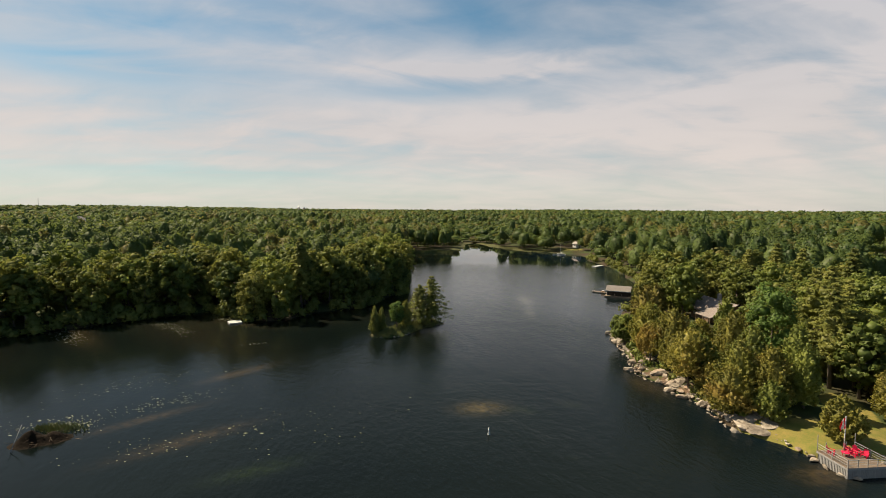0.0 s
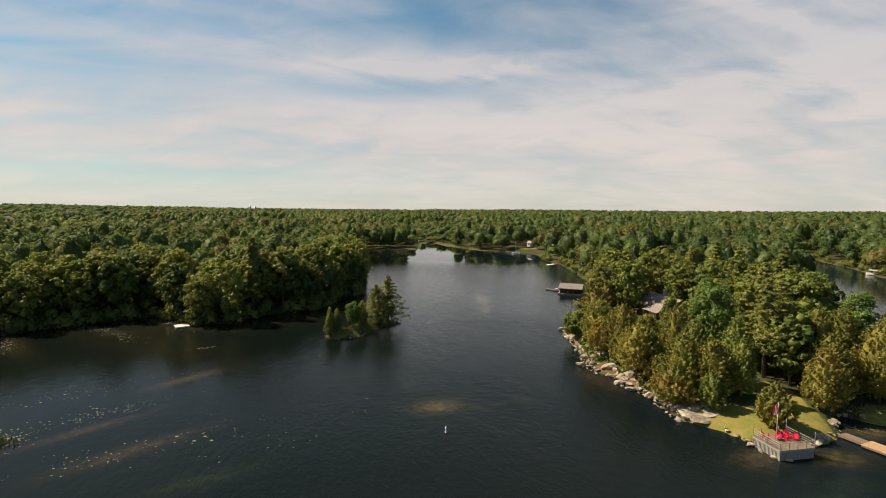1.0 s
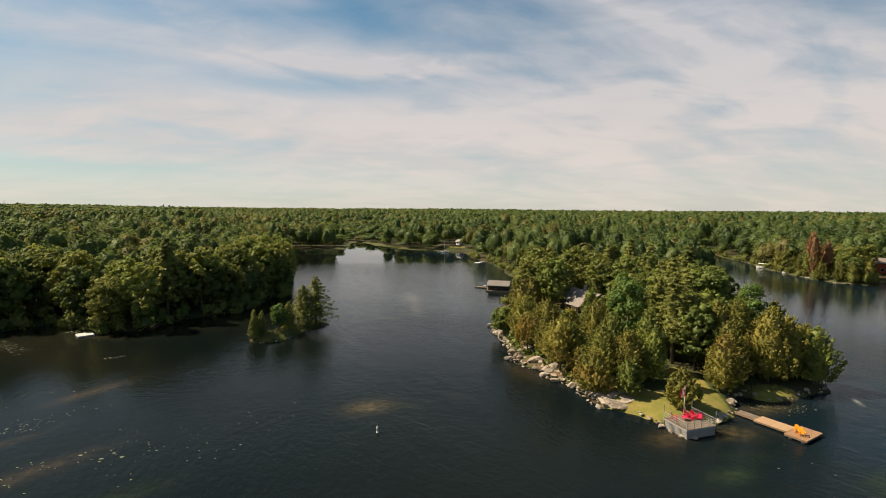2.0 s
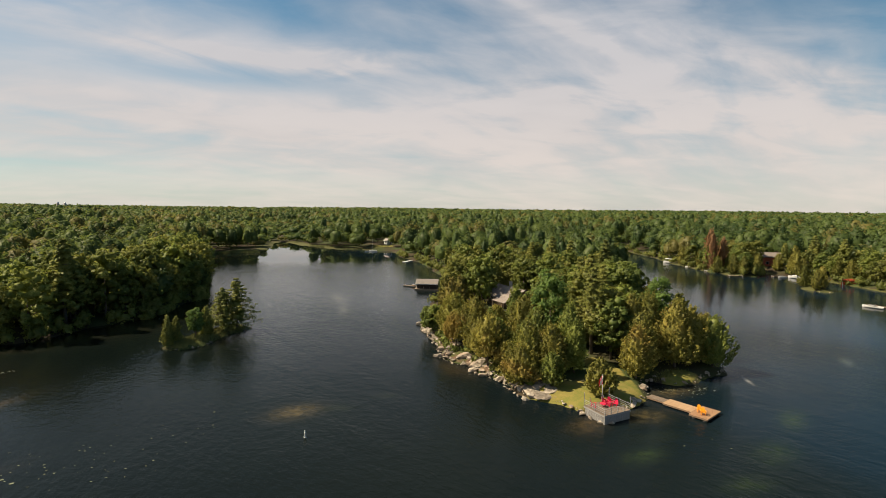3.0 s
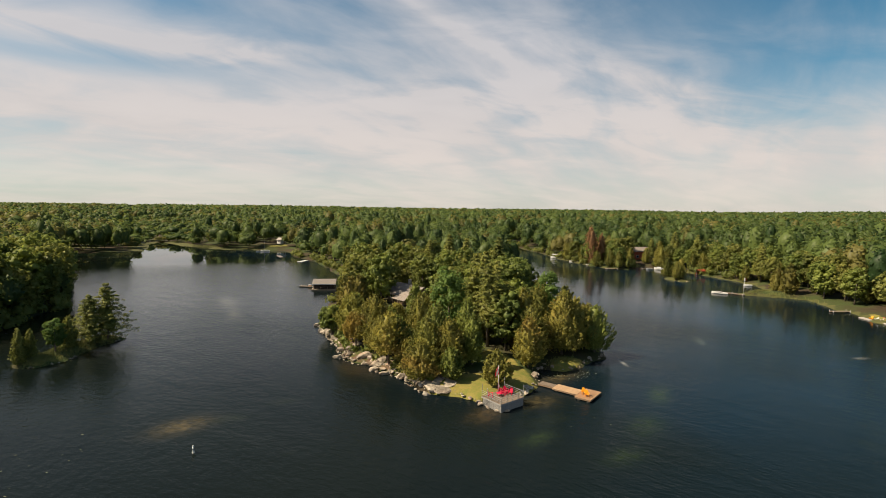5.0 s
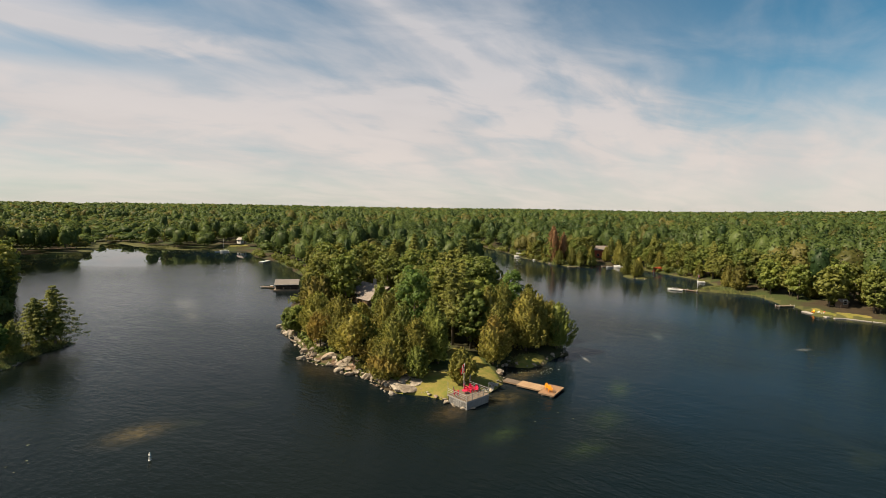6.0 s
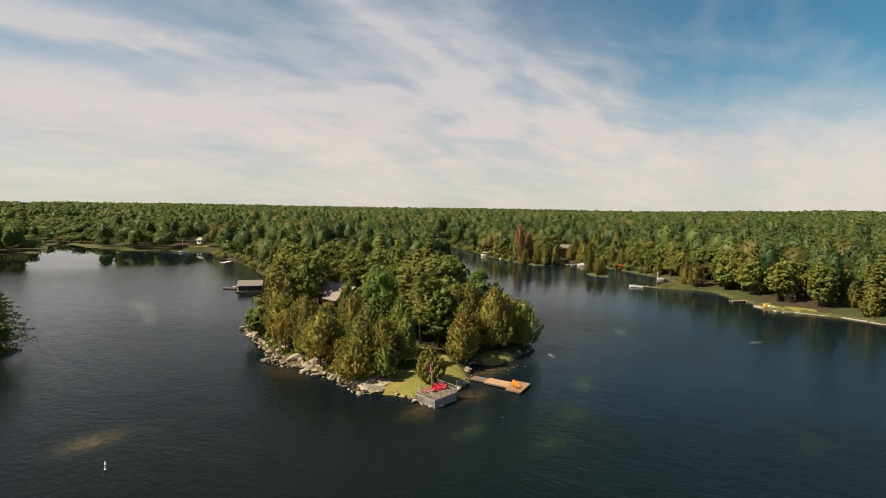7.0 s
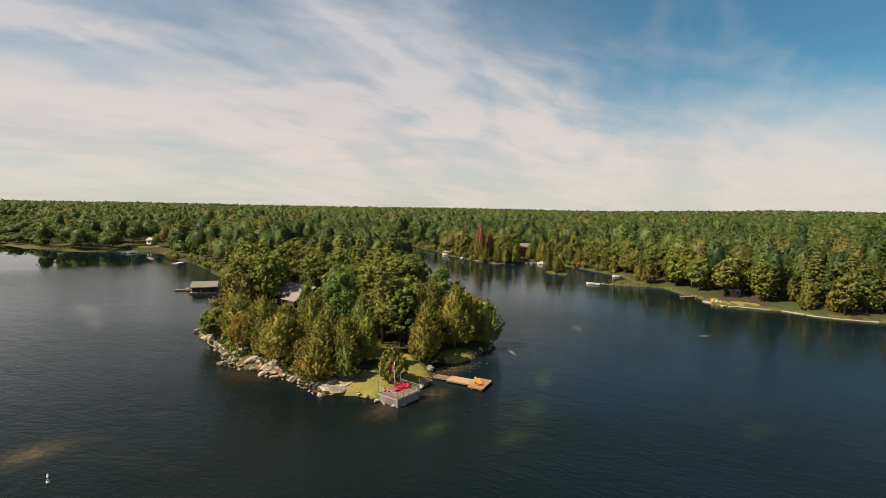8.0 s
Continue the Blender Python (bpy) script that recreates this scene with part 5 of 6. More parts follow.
def build_lodge():
    lodge = empty_at("beaver_lodge", -50.3, 61.4, 0, 25, "dark muddy beaver lodge of heaped sticks in shallow water", "beaver lodge")
    rng = np.random.default_rng(5)
    ring, turn = np.linspace(0, 1, 14), np.radians(np.arange(0, 360, 10))
    rr, tt = np.meshgrid(ring, turn, indexing="ij")
    x, y = 4.3 * rr * np.cos(tt), 2.0 * rr * np.sin(tt)
    q = np.stack([x.ravel(), y.ravel()], -1)
    z = 1.5 * np.exp(-((q[:, 0] + 1.3) / 1.3) ** 2 - (q[:, 1] / 1.1) ** 2) + 1.0 * np.exp(-((q[:, 0] - 1.3) / 1.2) ** 2 - (q[:, 1] / 1.0) ** 2) + 0.25 * (1 - rr.ravel()) + 0.22 * lattice(q, 0.5, 3) * (1 - rr.ravel()) - 0.12
    nr, nt = rr.shape
    i, j = np.meshgrid(np.arange(nr - 1), np.arange(nt), indexing="ij")
    faces = np.stack([i * nt + j, (i + 1) * nt + j, (i + 1) * nt + (j + 1) % nt, i * nt + (j + 1) % nt], -1).reshape(-1, 4)
    part("mound", mesh_of("mound", np.c_[q, z], faces, MUD), lodge, "dark wet mud heap")
    for k in range(26):
        a, r = rng.uniform(0, 6.28), rng.uniform(0.2, 0.95)
        px, py = 4.2 * r * math.cos(a), 2.0 * r * math.sin(a)
        pz = 1.5 * math.exp(-((px + 1.3) / 1.3) ** 2 - (py / 1.1) ** 2) + math.exp(-((px - 1.3) / 1.2) ** 2 - (py / 1.0) ** 2)
        part("stick", pole_mesh("stick", rng.uniform(0.6, 1.6), 0.03, STICK, 5, 0.02), lodge, m=pose(px, py, pz * 0.85, rng.uniform(55, 100), 0, rng.uniform(0, 360)))
    part("stick", pole_mesh("stick", 3.4, 0.06, GREY_WOOD, 6, 0.03), lodge, "pale leaning branch", pose(-2.6, -2.2, 0.0, -38, 14, 0))


build_lodge()


def build_lilies():
    """Floating leaves in drifts over the western shallows."""
    rng = np.random.default_rng(12)
    cen = []
    for x, y, sx, sy, n, turn in ((-42, 74, 10, 3, 150, 40), (-51, 66, 4.0, 2.5, 260, 0), (-36, 60, 8, 3, 60, 30), (-62, 62, 8, 5, 90, 40), (-50, 84, 12, 5, 110, 40), (-41, 108, 2.2, 0.6, 40, 20), (-70, 124, 14, 2.5, 300, -40),
                                  (-88, 114, 10, 3.0, 300, -42), (-58, 132, 5, 2.0, 200, -20), (-20, 66, 14, 8, 90, 30), (58, 47, 9, 4, 5, 0), (70, 60, 4, 1.6, 50, 10), (66, 62, 2, 1.0, 40, 10), (-5, 150, 24, 14, 50, 0), (8, 334, 22, 5, 300, 0), (52, 344, 22, 5, 300, -35)):
        c, s = math.cos(radians(turn)), math.sin(radians(turn))
        u, v = rng.normal(0, sx * 0.5, n), rng.normal(0, sy * 0.5, n)
        drift = np.round(u / 1.7) * 0.5
        cen.append(np.stack([x + (u + drift * 0.2) * c - v * s, y + u * s + v * c], -1))
    p = np.vstack(cen)
    p = p[land_depth(p) < -0.3]
    p = p[(np.hypot((p[:, 0] + 50.3) / 4.4, (p[:, 1] - 61.4) / 2.4) > 1)]
    n = len(p)
    r = rng.uniform(0.05, 0.15, n) * np.where(rng.uniform(0, 1, n) < 0.08, 2.0, 1)
    a = rng.uniform(0, 6.28, (n, 1)) + np.arange(6) * 1.047
    v = np.stack([p[:, :1] + r[:, None] * np.cos(a), p[:, 1:] + r[:, None] * np.sin(a) * (0.4 + 0.5 * rng.uniform(0, 1, (n, 1))), 0.012 + 0.02 * np.abs(np.sin(a * 2))], -1).reshape(-1, 3)
    ob = new("floating_leaves", mesh_of("floating_leaves", v, np.arange(6 * n).reshape(-1, 6), LILY))
    tagged(ob, "scattered yellow-green lily leaves and floating weed", "water plants", kind="stuff")


build_lilies()


def build_reeds():
    """Reeds and grasses in the marsh, on the islands, the lodge and the sandbar."""
    rng = np.random.default_rng(14)
    cen, tall = [], []
    for x, y, sx, sy, n, h in ((-10, 343, 18, 4, 3600, 1.3), (14, 352, 8, 7, 1600, 1.1), (40, 378, 12, 10, 1400, 1.1), (62, 352, 16, 4, 1500, 0.9), (-51.5, 65.0, 3.2, 1.2, 900, 0.6), (198, 88, 9, 1.6, 1600, 0.7), (193, 78, 3, 6, 1200, 0.7),
                               (-9, 121.5, 4.5, 4, 3500, 0.40), (-13.5, 117.0, 2.6, 2.6, 3200, 0.42), (-4, 127.5, 3.4, 2.6, 1800, 0.40), (202.5, 123.5, 2.5, 3, 700, 0.35), (-80, 131, 12, 1.4, 700, 0.7), (70, 65.8, 3, 0.9, 500, 0.4), (85, 345, 10, 8, 900, 0.5)):
        cen.append(np.stack([rng.normal(x, sx * 0.6, n), rng.normal(y, sy * 0.6, n)], -1))
        tall.append(np.full(n, h))
    p, tall = np.vstack(cen), np.concatenate(tall)
    d = land_depth(p)
    ok = (d > -0.6) | (np.hypot(p[:, 0] + 50.5, p[:, 1] - 64.2) < 4)
    p, tall, d = p[ok], tall[ok], d[ok]
    z = np.maximum(ground_z(p, d), -0.1)
    n = len(p)
    a = rng.uniform(0, 6.28, n)
    h = tall * rng.uniform(0.5, 1.3, n)
    w = 0.035 + 0.06 * h
    side = np.stack([np.cos(a), np.sin(a), 0 * a], -1) * w[:, None]
    foot = np.c_[p, z]
    tip = foot + np.c_[rng.normal(0, 0.25, (n, 2)) * h[:, None], h]
    v = np.stack([foot - side, foot + side, tip], 1).reshape(-1, 3)
    ob = new("reeds", mesh_of("reeds", v, np.arange(3 * n).reshape(-1, 3), REED))
    tagged(ob, "yellow-green reeds and shore grass", "reeds", kind="stuff")


build_reeds()


# ---- far marks on the skyline ----
def build_mast(x, y, h):
    mast = empty_at("radio_mast", x, y, height_at(x, y), 0, "thin grey lattice mast on the far skyline", "mast", "far masts")
    for sx, sy in ((-1, -1), (1, -1), (0, 1)):
        part("leg", pole_mesh("leg", h, 0.35, METAL, 5, 0.2), mast, m=pose(sx * 0.9, sy * 0.9, 0))
    for i in range(10):
        put_box("brace", mast, -1.2, -1.1, (i + 0.5) * h / 10, 1.2, 1.1, (i + 0.5) * h / 10 + 0.3, METAL)


def build_silo(x, y, h, r):
    silo = empty_at("silo", x, y, height_at(x, y), 0, "pale concrete farm silo far beyond the woods", "silo", "far silos")
    part("tower", pole_mesh("tower", h, r, CONCRETE, 20), silo)
    bm = bmesh.new()
    bmesh.ops.create_uvsphere(bm, u_segments=20, v_segments=8, radius=r)
    part("dome", mesh_bm("dome", bm, METAL, True), silo, m=pose(0, 0, h))
    for i in range(5):
        part("hoop", pole_mesh("hoop", 0.5, r * 1.03, METAL, 20), silo, m=pose(0, 0, (i + 0.7) * h / 5.5))


def build_point_trees():
    seed = 100
    for x, y, h, r in CEDARS + CEDARS_BACK:
        seed += 1
        foot = 0.26 if x < 44 and y > 75 else 0.10 if y < 72 else 0.04
        n = int(2600 + 480 * r + 160 * h)
        t = make_tree("cedar", seed, h, r, n, 0.29, "dense olive-green cedar on the rocky point", "cedar_tree", base=foot)
        stand(tagged(t, group="cedars on the point"), x, y)
    for i, (x, y, h, r) in enumerate(BROADLEAVES):
        seed += 1
        t = make_tree("broadleaf", seed, h, r, 4600, 0.34, "full green broadleaf tree among the cedars", "broadleaf_tree", LEAF_BRIGHT if i else None)
        stand(t, x, y)
    for x, y, h, r in PINES:
        seed += 1
        t = make_tree("pine", seed, h, r, 6200, 0.30, "tall white pine with layered dark green boughs", "pine_tree", base=0.3)
        stand(t, x, y)


build_point_trees()


def build_shrubs():
    """Low green shrubs between the stones of the bank."""
    places = ((39.4, 95.6, 1.5, 1.2), (39.2, 91.6, 1.2, 1.0), (41.0, 84.2, 1.4, 1.1), (42.0, 78.6, 1.3, 1.2), (43.0, 74.2, 1.5, 1.2), (41.4, 89.4, 1.6, 1.3), (42.8, 72.4, 1.2, 1.2), (40.4, 99.4, 1.8, 1.4), (40.9, 104.0, 1.6, 1.4), (43.9, 69.4, 0.9, 0.9))
    for i, (x, y, h, r) in enumerate(places):
        rng = np.random.default_rng(640 + i)
        shrub = new("shrub", mesh_of("shrub", *cedar_mesh(rng, h, r, 520, 0.26), LEAF_MAPLE))
        stand(tagged(shrub, "low green shrub among the boulders of the bank", "shrub", "shrubs on the bank"), x, y, i * 50, 1.0, 0.15)


build_shrubs()


def build_island_trees():
    rows = [("cedar", -15.6, 115.6, 6.6, 1.2, LEAF_PINE, "cedar_tree", "narrow dark cedar on the tiny island"), ("cedar", -14.2, 117.0, 5.6, 1.1, LEAF_PINE, "cedar_tree", "narrow dark cedar on the tiny island"),
            ("broadleaf", -10.8, 119.4, 6.8, 1.9, LEAF_BRIGHT, "broadleaf_tree", "young bright green tree on the tiny island"), ("cedar", -8.8, 121.6, 6.6, 1.6, LEAF_PINE, "cedar_tree", "dark green cedar on the tiny island"),
            ("pine", -2.6, 127.4, 12.2, 5.4, None, "pine_tree", "spreading dark green pine on the tiny island"), ("pine", -5.6, 126.0, 9.8, 4.8, None, "pine_tree", "leaning dark green pine on the tiny island"),
            ("cedar", 202.0, 122.5, 8.6, 2.6, None, "cedar_tree", "rounded cedar on a small shore islet")]
    for i, (kind, x, y, h, r, leaf, name, label) in enumerate(rows):
        stand(make_tree(kind, 700 + i, h, r, 6200 if kind == "pine" else 3000, 0.30, label, name, leaf, base=0.10 if kind == "pine" else None), x, y)


build_island_trees()
stand(make_tree("broadleaf", 720, 11.5, 4.6, 4200, 0.40, "large rounded green tree leaning over the water", "broadleaf_tree", base=0.02), -51.0, 131.0)


def scatter(rng, box, spacing, keep):
    """Uneven points at about that spacing where keep() allows them."""
    xs = np.arange(box[0], box[2], spacing)
    ys = np.arange(box[1], box[3], spacing)
    gx, gy = np.meshgrid(xs, ys)
    p = np.stack([gx.ravel(), gy.ravel()], -1) + rng.uniform(-0.48, 0.48, (gx.size, 2)) * spacing
    return p[keep(p)]


def in_fan(p, lo=-50, hi=95):
    a = np.degrees(np.arctan2(p[:, 0], p[:, 1]))
    return (a > lo) & (a < hi)


TAKEN = np.array([t[:2] for t in CEDARS + CEDARS_BACK + BROADLEAVES + PINES])


def clear_of(p, places, gap):
    ok = np.ones(len(p), bool)
    for q in places:
        ok &= np.hypot(*(p - q).T) > gap
    return ok


# places kept open: the house, its yard and the shore lawns
OPEN = [(88, 365, 6), (82, 367, 5), (184.6, 45.6, 2.5), (190, 92, 4), (45, 121, 5.5), (63, 117, 7), (47, 128, 5), (50.5, 137, 5), (61, 115, 6), (18, 470, 12), (25, 530, 12), (19, 425, 9), (8, 372, 8), (240, 170, 5), (234, 166, 4), (42, 385, 6), (58, 111, 6), (54.5, 103.5, 3.5), (57.5, 158, 7), (54, 149, 5), (64, 166, 6), (69.6, 123.2, 8), (61, 122, 5), (247, 175, 7), (94.5, 361, 6), (88, 346, 5), (91.5, 353, 5), (228, 157, 3.5), (179.5, 47, 4), (63, 172, 6), (171, 282, 8), (163, 275, 5), (-545, 716, 16), (192, 87, 5)]


def open_ground(p):
    ok = np.ones(len(p), bool)
    for x, y, r in OPEN:
        ok &= np.hypot(p[:, 0] - x, p[:, 1] - y) > r
    return ok & (grass_mask(p) < 0.3)


def build_near_woods():
    """Single trees along the shores and over the point."""
    rng = np.random.default_rng(21)
    kinds = []
    for i, (kind, h, r, name, label, leaf) in enumerate([
            ("cedar", 9.5, 2.9, "cedar_tree", "olive-green cedar at the wooded lake shore", LEAF_OLIVE),
            ("cedar", 10.5, 3.0, "cedar_tree", "olive-green cedar at the wooded lake shore", LEAF_OLIVE),
            ("broadleaf", 13.5, 4.4, "broadleaf_tree", "green broadleaf tree in the shore woods", None),
            ("broadleaf", 13, 4.1, "broadleaf_tree", "green broadleaf tree in the shore woods", None),
            ("broadleaf", 12, 4.2, "broadleaf_tree", "yellow-green broadleaf tree in the shore woods", LEAF_SHORE),
            ("pine", 15, 3.8, "pine_tree", "dark green pine above the shore woods", None)]):
        kinds.append((tagged(make_tree(kind, 300 + i, h, r, 1650, 0.58, label, name, leaf), group="trees of the shore woods"), name))
    used = [0] * len(kinds)
    depth_of = land_depth
    # the back of the point
    p = scatter(rng, (35, 66, 130, 200), 5.6, lambda q: (lambda d: (d > 1.0) & (d < 60))(depth_of(q)))
    ring = np.degrees(np.arctan2(p[:, 0], p[:, 1]))
    p = p[(clear_of(p, TAKEN, 3.8)) & open_ground(p) & (ring > 16) & ~((ring < 20.8) & (np.hypot(*p.T) > 112) & (np.hypot(*p.T) < 172)) & ~((ring > 24.6) & (ring < 30.2) & (np.hypot(*p.T) > 93) & (np.hypot(*p.T) < 131)) & (np.hypot(*p.T) < 205) & (p[:, 1] > 70)]
    # the western shore
    w = scatter(rng, (-150, 100, 0, 260), 5.5, lambda q: (lambda d: (d > 0.3) & (d < 20))(depth_of(q)))
    w = w[(np.hypot(*w.T) < 240) & in_fan(w, -50, 5) & clear_of(w, ISLAND, 12)]
    # the eastern shore
    e = scatter(rng, (165, -20, 300, 260), 5.9, lambda q: (lambda d: (d > np.where(q[:, 1] > 100, 0.6, 1.2)) & (d < 24))(depth_of(q)))
    e = e[in_fan(e, 40, 95) & open_ground(e) & (np.hypot(*e.T) < 300)]
    for q, mixv, big in ((p, (0.30, 0.22, 0.2, 0.13, 0.12, 0.03), 1.0), (w, (0.07, 0.06, 0.33, 0.26, 0.25, 0.03), 1.2), (e, (0.24, 0.2, 0.2, 0.16, 0.15, 0.05), 0.92)):
        for (x, y), z in zip(q, ground_z(q)):
            i = rng.choice(len(kinds), p=mixv)
            s = big * rng.uniform(0.78, 1.15)
            if not used[i]:
                stand(kinds[i][0], x, y, rng.uniform(0, 360), s)
            else:
                stand_copy(kinds[i][0], x, y, z, rng.uniform(0, 360), s)
            used[i] += 1
    return len(p), len(w), len(e), np.vstack([p, w, e])


counts = build_near_woods()
NEAR = counts[3]


def crowns(rng, p, z, h, r, cards, size, core, split):
    """Crowns for many far trees: a heart that swells into a few boughs, and tufts of leaves on them.
    Gives the two meshes and, corner by corner, a chance value for each tree."""
    n = len(p)
    bv, bf = ball(split)
    bf = bf[bv[bf, 2].mean(1) > -0.5]
    k = len(bv)
    centre = np.stack([p[:, 0], p[:, 1], z + h * 0.56], -1)
    radii = np.stack([r, r, h * 0.44], -1)
    boughs = rng.normal(0, 1, (n, 10, 3)) + (0, 0, 0.6)
    boughs /= np.linalg.norm(boughs, axis=2, keepdims=True)
    long = rng.uniform(0.6, 1.1, (n, 1, 10))
    def swell(d):
        near = np.clip((d @ boughs.transpose(0, 2, 1) - 0.55) / 0.45, 0, 1)
        return 0.68 + 0.38 * (near ** 0.8 * long).max(-1, keepdims=True)
    dirs = np.broadcast_to(bv, (n, k, 3))
    v = centre[:, None] + dirs * radii[:, None] * core * swell(dirs) * rng.uniform(0.84, 1.14, (n, k, 1))
    heart = v.reshape(-1, 3), (bf[None] + (np.arange(n) * k)[:, None, None]).reshape(-1, 3)
    d = rng.normal(0, 1, (n, cards, 3)) + (0, 0, 0.5)
    d /= np.linalg.norm(d, axis=2, keepdims=True)
    c = centre[:, None] + d * radii[:, None] * swell(d) * rng.uniform(0.88, 1.15, (n, cards, 1))
    tuft = leaves(rng, c.reshape(-1, 3), d.reshape(-1, 3), size, 0.2, 0.42)
    own = rng.uniform(0, 1, n)
    return [(heart, np.repeat(own, k)), (tuft, np.repeat(own, cards * 4))]


def build_far_woods():
    """The woods behind the shores, too many to count."""
    rng = np.random.default_rng(33)
    woods = {key: [] for key in ('green', 'olive', 'dark')}
    for lo, hi, spacing, cards, size, high, wide in ((100, 260, 7.4, 130, 0.90, 14.5, 4.7), (260, 420, 7.6, 100, 1.10, 14.5, 4.7), (420, 800, 10, 26, 1.8, 15.5, 6.2), (800, 1500, 13.5, 6, 3.2, 16, 8.2), (1500, 3300, 34, 4, 7, 16, 20)):
        p = scatter(rng, (-hi, -60, hi, hi), spacing, lambda q: (np.hypot(*q.T) > lo) & (np.hypot(*q.T) <= hi) & in_fan(q, -47, 93))
        d = land_depth(p)
        marsh = (p[:, 1] > 300) & (p[:, 1] < 450) & (p[:, 0] < 95) & (p[:, 0] > -45)
        ok = (d > np.where(marsh, 4.5, 1.5)) & open_ground(p) & (far_field(p) < 0.5) & (np.hypot(p[:, 0] + 8, p[:, 1] - 122) > 16) & (np.hypot(p[:, 0] - 202, p[:, 1] - 124) > 9)
        p, d = p[ok], d[ok]
        if lo < 420:
            cell = {}
            for x, y in NEAR:
                cell.setdefault((int(x // 8), int(y // 8)), []).append((x, y))
            ok = []
            for x, y in p:
                near = [q for a in (-1, 0, 1) for b in (-1, 0, 1) for q in cell.get((int(x // 8) + a, int(y // 8) + b), ())]
                ok.append(all((x - a) ** 2 + (y - b) ** 2 > 16 for a, b in near))
            west = np.degrees(np.arctan2(p[:, 0], p[:, 1]))
            ok = np.array(ok) & clear_of(p, TAKEN, 4.5) & ~((west > 13) & (west < 48) & (np.hypot(*p.T) < 203))
            p, d = p[ok], d[ok]
        n = len(p)
        z = ground_z(p, d)
        h = high * rng.uniform(0.58, 1.26, n) * (1 + 0.18 * lattice(p, 60, 9))
        bearing, away = np.degrees(np.arctan2(p[:, 0], p[:, 1])), np.hypot(*p.T)
        h *= np.where((bearing > 0.2) & (bearing < 6.3) & (away > 345) & (away < 900), np.where(away < 480, 0.36, 0.5), 1.0)
        h *= np.where((bearing > -38) & (bearing < -12) & (away > 560) & (away < 830), np.where(away < 680, 0.5, 0.28), 1.0)
        r = wide * rng.uniform(0.68, 1.22, n)
        pick_of = rng.uniform(0, 1, n) + 0.35 * lattice(p, 45, 5)
        for key, some in (("green", (pick_of >= 0.16) & (pick_of < 0.86)), ("olive", pick_of >= 0.86), ("dark", pick_of < 0.16)):
            woods[key] += crowns(rng, p[some], z[some], h[some] * (1.08 if key == "dark" else 1.0), r[some] * (0.72 if key == "dark" else 1.0), cards, size, 0.84, 3 if lo == 100 else 2 if lo < 800 else 1)
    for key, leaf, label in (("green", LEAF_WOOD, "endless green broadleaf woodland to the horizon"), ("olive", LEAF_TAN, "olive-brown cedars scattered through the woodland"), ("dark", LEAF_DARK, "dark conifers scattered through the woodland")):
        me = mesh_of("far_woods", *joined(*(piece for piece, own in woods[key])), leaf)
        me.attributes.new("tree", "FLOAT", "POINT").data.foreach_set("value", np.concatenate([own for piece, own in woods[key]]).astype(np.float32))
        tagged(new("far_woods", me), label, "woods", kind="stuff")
    # low bushes that close the foot of the woods along the water
    pts = []
    line = EDGES[0]
    for a, b in zip(line, np.roll(line, -1, 0)):
        k = max(1, int(np.linalg.norm(b - a) / 1.2))
        for i in range(k):
            pts.append(a + (b - a) * i / k + rng.normal(0, 1.0, 2))
    inland = scatter(rng, (-150, 100, 0, 260), 4.2, lambda q: in_fan(q, -50, 3) & (np.hypot(q[:, 0] + 8, q[:, 1] - 122) > 16))
    p = np.vstack([np.array(pts), inland])
    d = land_depth(p)
    ok = (d > np.where(p[:, 0] < 0, -0.9, 0.2)) & (d < np.where(p[:, 0] < 0, 16, 3.5)) & in_fan(p, -50, 95) & open_ground(p) & (p[:, 1] > -10)
    ok &= ~((p[:, 0] > 30) & (p[:, 0] < 92) & (p[:, 1] < 128) & (p[:, 1] > 40)) & ~((p[:, 0] > 165) & (p[:, 1] < 100) & (d < 3.0)) & ~((p[:, 1] > 300) & (p[:, 0] < 95))
    p, d = p[ok], d[ok]
    n = len(p)
    h = rng.uniform(1.5, 5.0, n)
    r = rng.uniform(1.0, 2.4, n)
    centre = np.stack([p[:, 0], p[:, 1], ground_z(p, d) + h * 0.4], -1)
    radii = np.stack([r, r, h * 0.55], -1)
    dirs = rng.normal(0, 1, (n, 60, 3)) + (0, 0, 0.3)
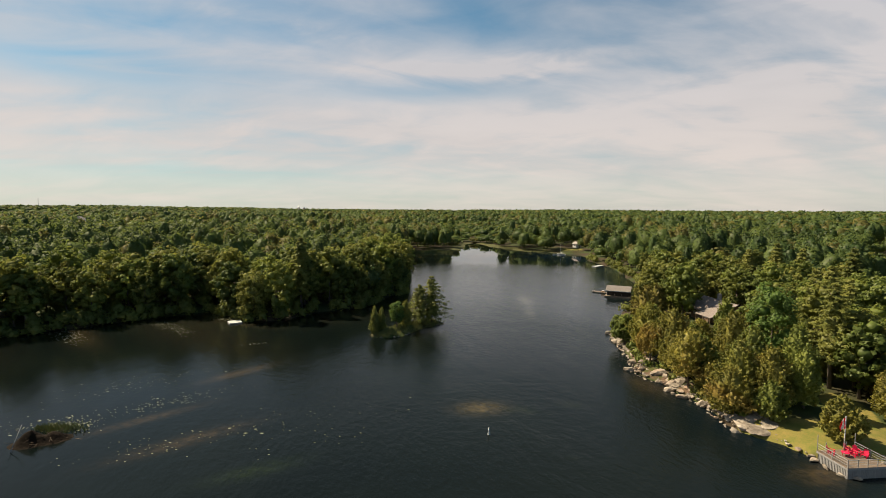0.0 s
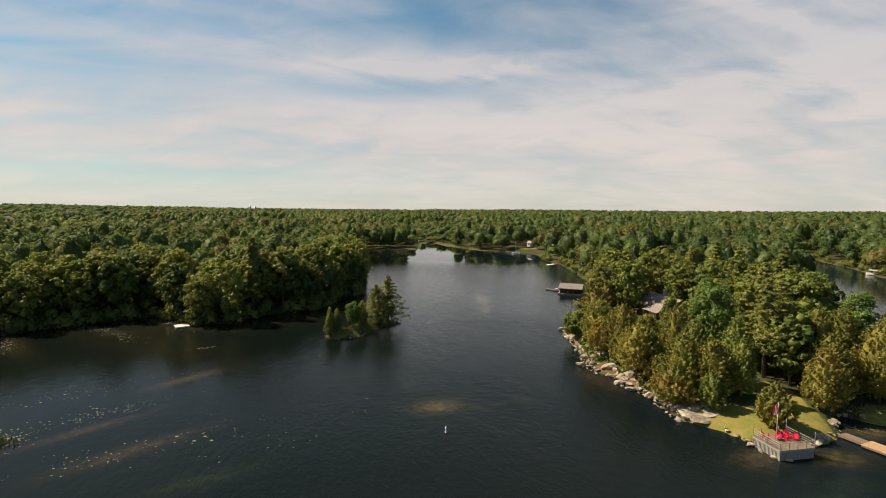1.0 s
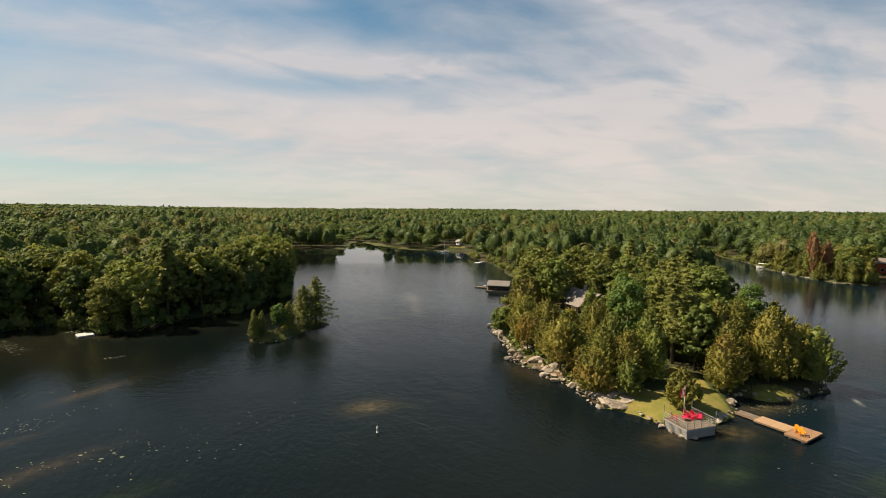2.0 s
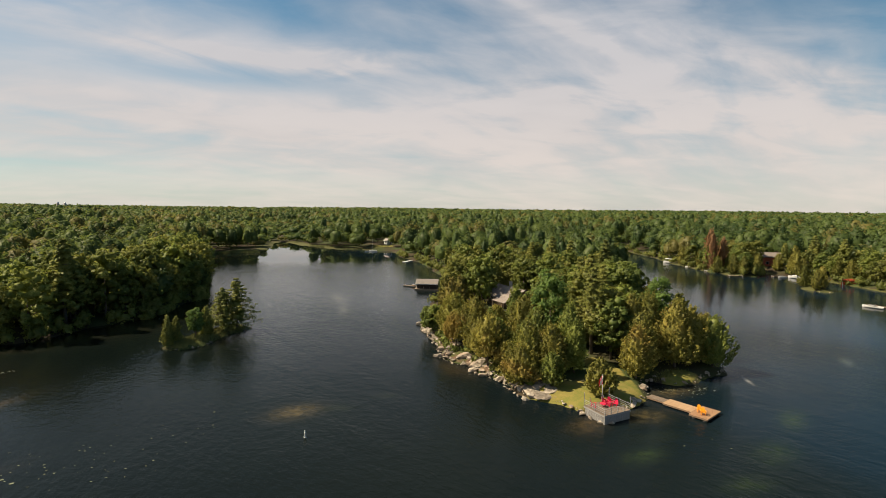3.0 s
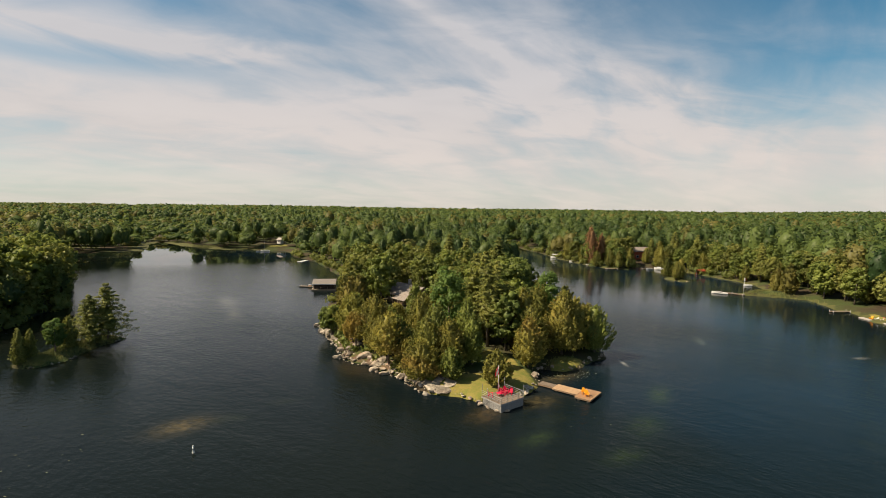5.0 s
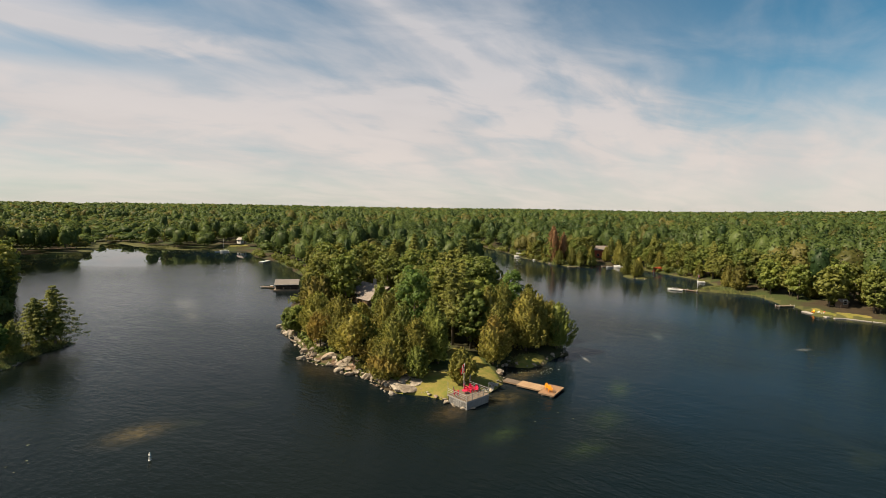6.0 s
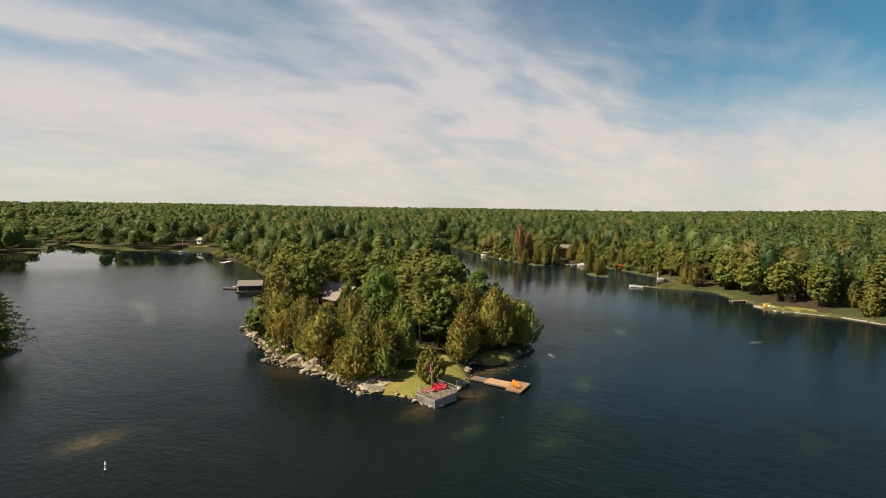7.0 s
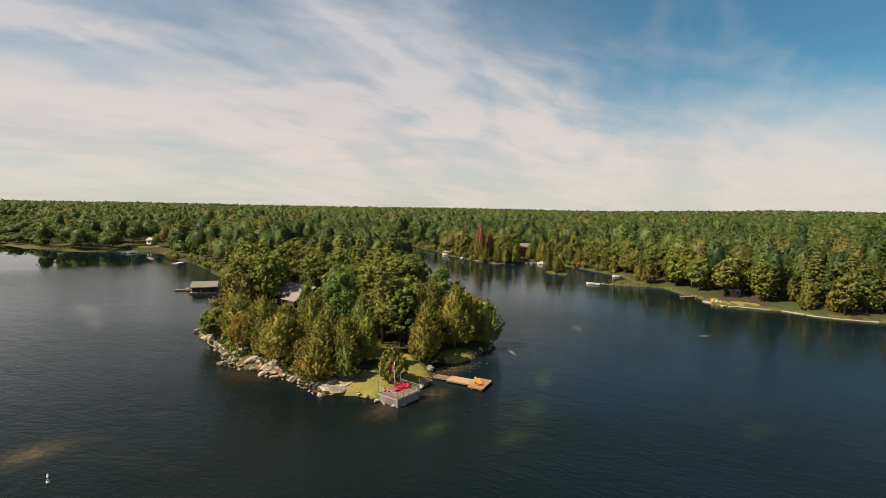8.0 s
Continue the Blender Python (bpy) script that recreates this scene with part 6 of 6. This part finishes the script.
    dirs /= np.linalg.norm(dirs, axis=2, keepdims=True)
    c = centre[:, None] + dirs * radii[:, None] * rng.uniform(0.8, 1.1, (n, 60, 1))
    ob = new("shore_bushes", mesh_of("shore_bushes", *joined(lumps(rng, centre, radii * 0.6, 0.2), leaves(rng, c.reshape(-1, 3), dirs.reshape(-1, 3), 0.6, 0.1, 0.4)), LEAF_SHORE, True))
    tagged(ob, "dense green bushes along the lake shore", "bushes", kind="stuff")


build_far_woods()

for i, (x, y, h, r) in enumerate(((214, 181, 19, 4.0), (220, 180, 16, 3.4), (223, 190, 20, 3.8), (217.5, 186, 18, 3.4))):
    stand(tagged(make_tree("cedar", 760 + i, h, r, 1700, 0.55, "dying rust-brown conifer at the channel shore", "conifer_tree", LEAF_RUST), group="rust-brown trees"), x, y)


def build_snag(seed, x, y, h):
    """A dead standing tree: a bare leaning trunk with broken limbs."""
    rng = np.random.default_rng(seed)
    snag = empty_at("dead_tree", x, y, height_at(x, y), rng.uniform(0, 360), "bare grey dead tree standing among green crowns", "dead tree", "dead trees")
    bm = bmesh.new()
    tube(bm, (0, 0, -0.5), (rng.normal(0, 0.8), rng.normal(0, 0.8), h), 0.20, 0.05, 7)
    part("trunk", mesh_bm("trunk", bm, PLANK_OLD, True), snag)
    for i in range(7):
        t, a = rng.uniform(0.5, 0.95), i * 2.4
        bm = bmesh.new()
        reach = rng.uniform(0.8, 2.2) * (1.3 - t)
        tube(bm, (0, 0, h * t), (reach * math.cos(a), reach * math.sin(a), h * t + reach * 0.9), 0.08, 0.03, 5)
        part("limb", mesh_bm("limb", bm, PLANK_OLD, True), snag)


for i, (x, y, h) in enumerate(((205, 30, 12.5), (207, 28, 13.5), (224, 45, 14.5), (217, 50, 13), (229, 61, 14), (201, 21, 12.5))):
    build_snag(80 + i, x, y, h)

build_mast(-1940, 2288, 48)
build_mast(-1271, 2268, 40)
for dx in (0, 14):
    build_silo(-651 + dx * 1.5, 2103, 26 - dx * 0.1, 4.0)
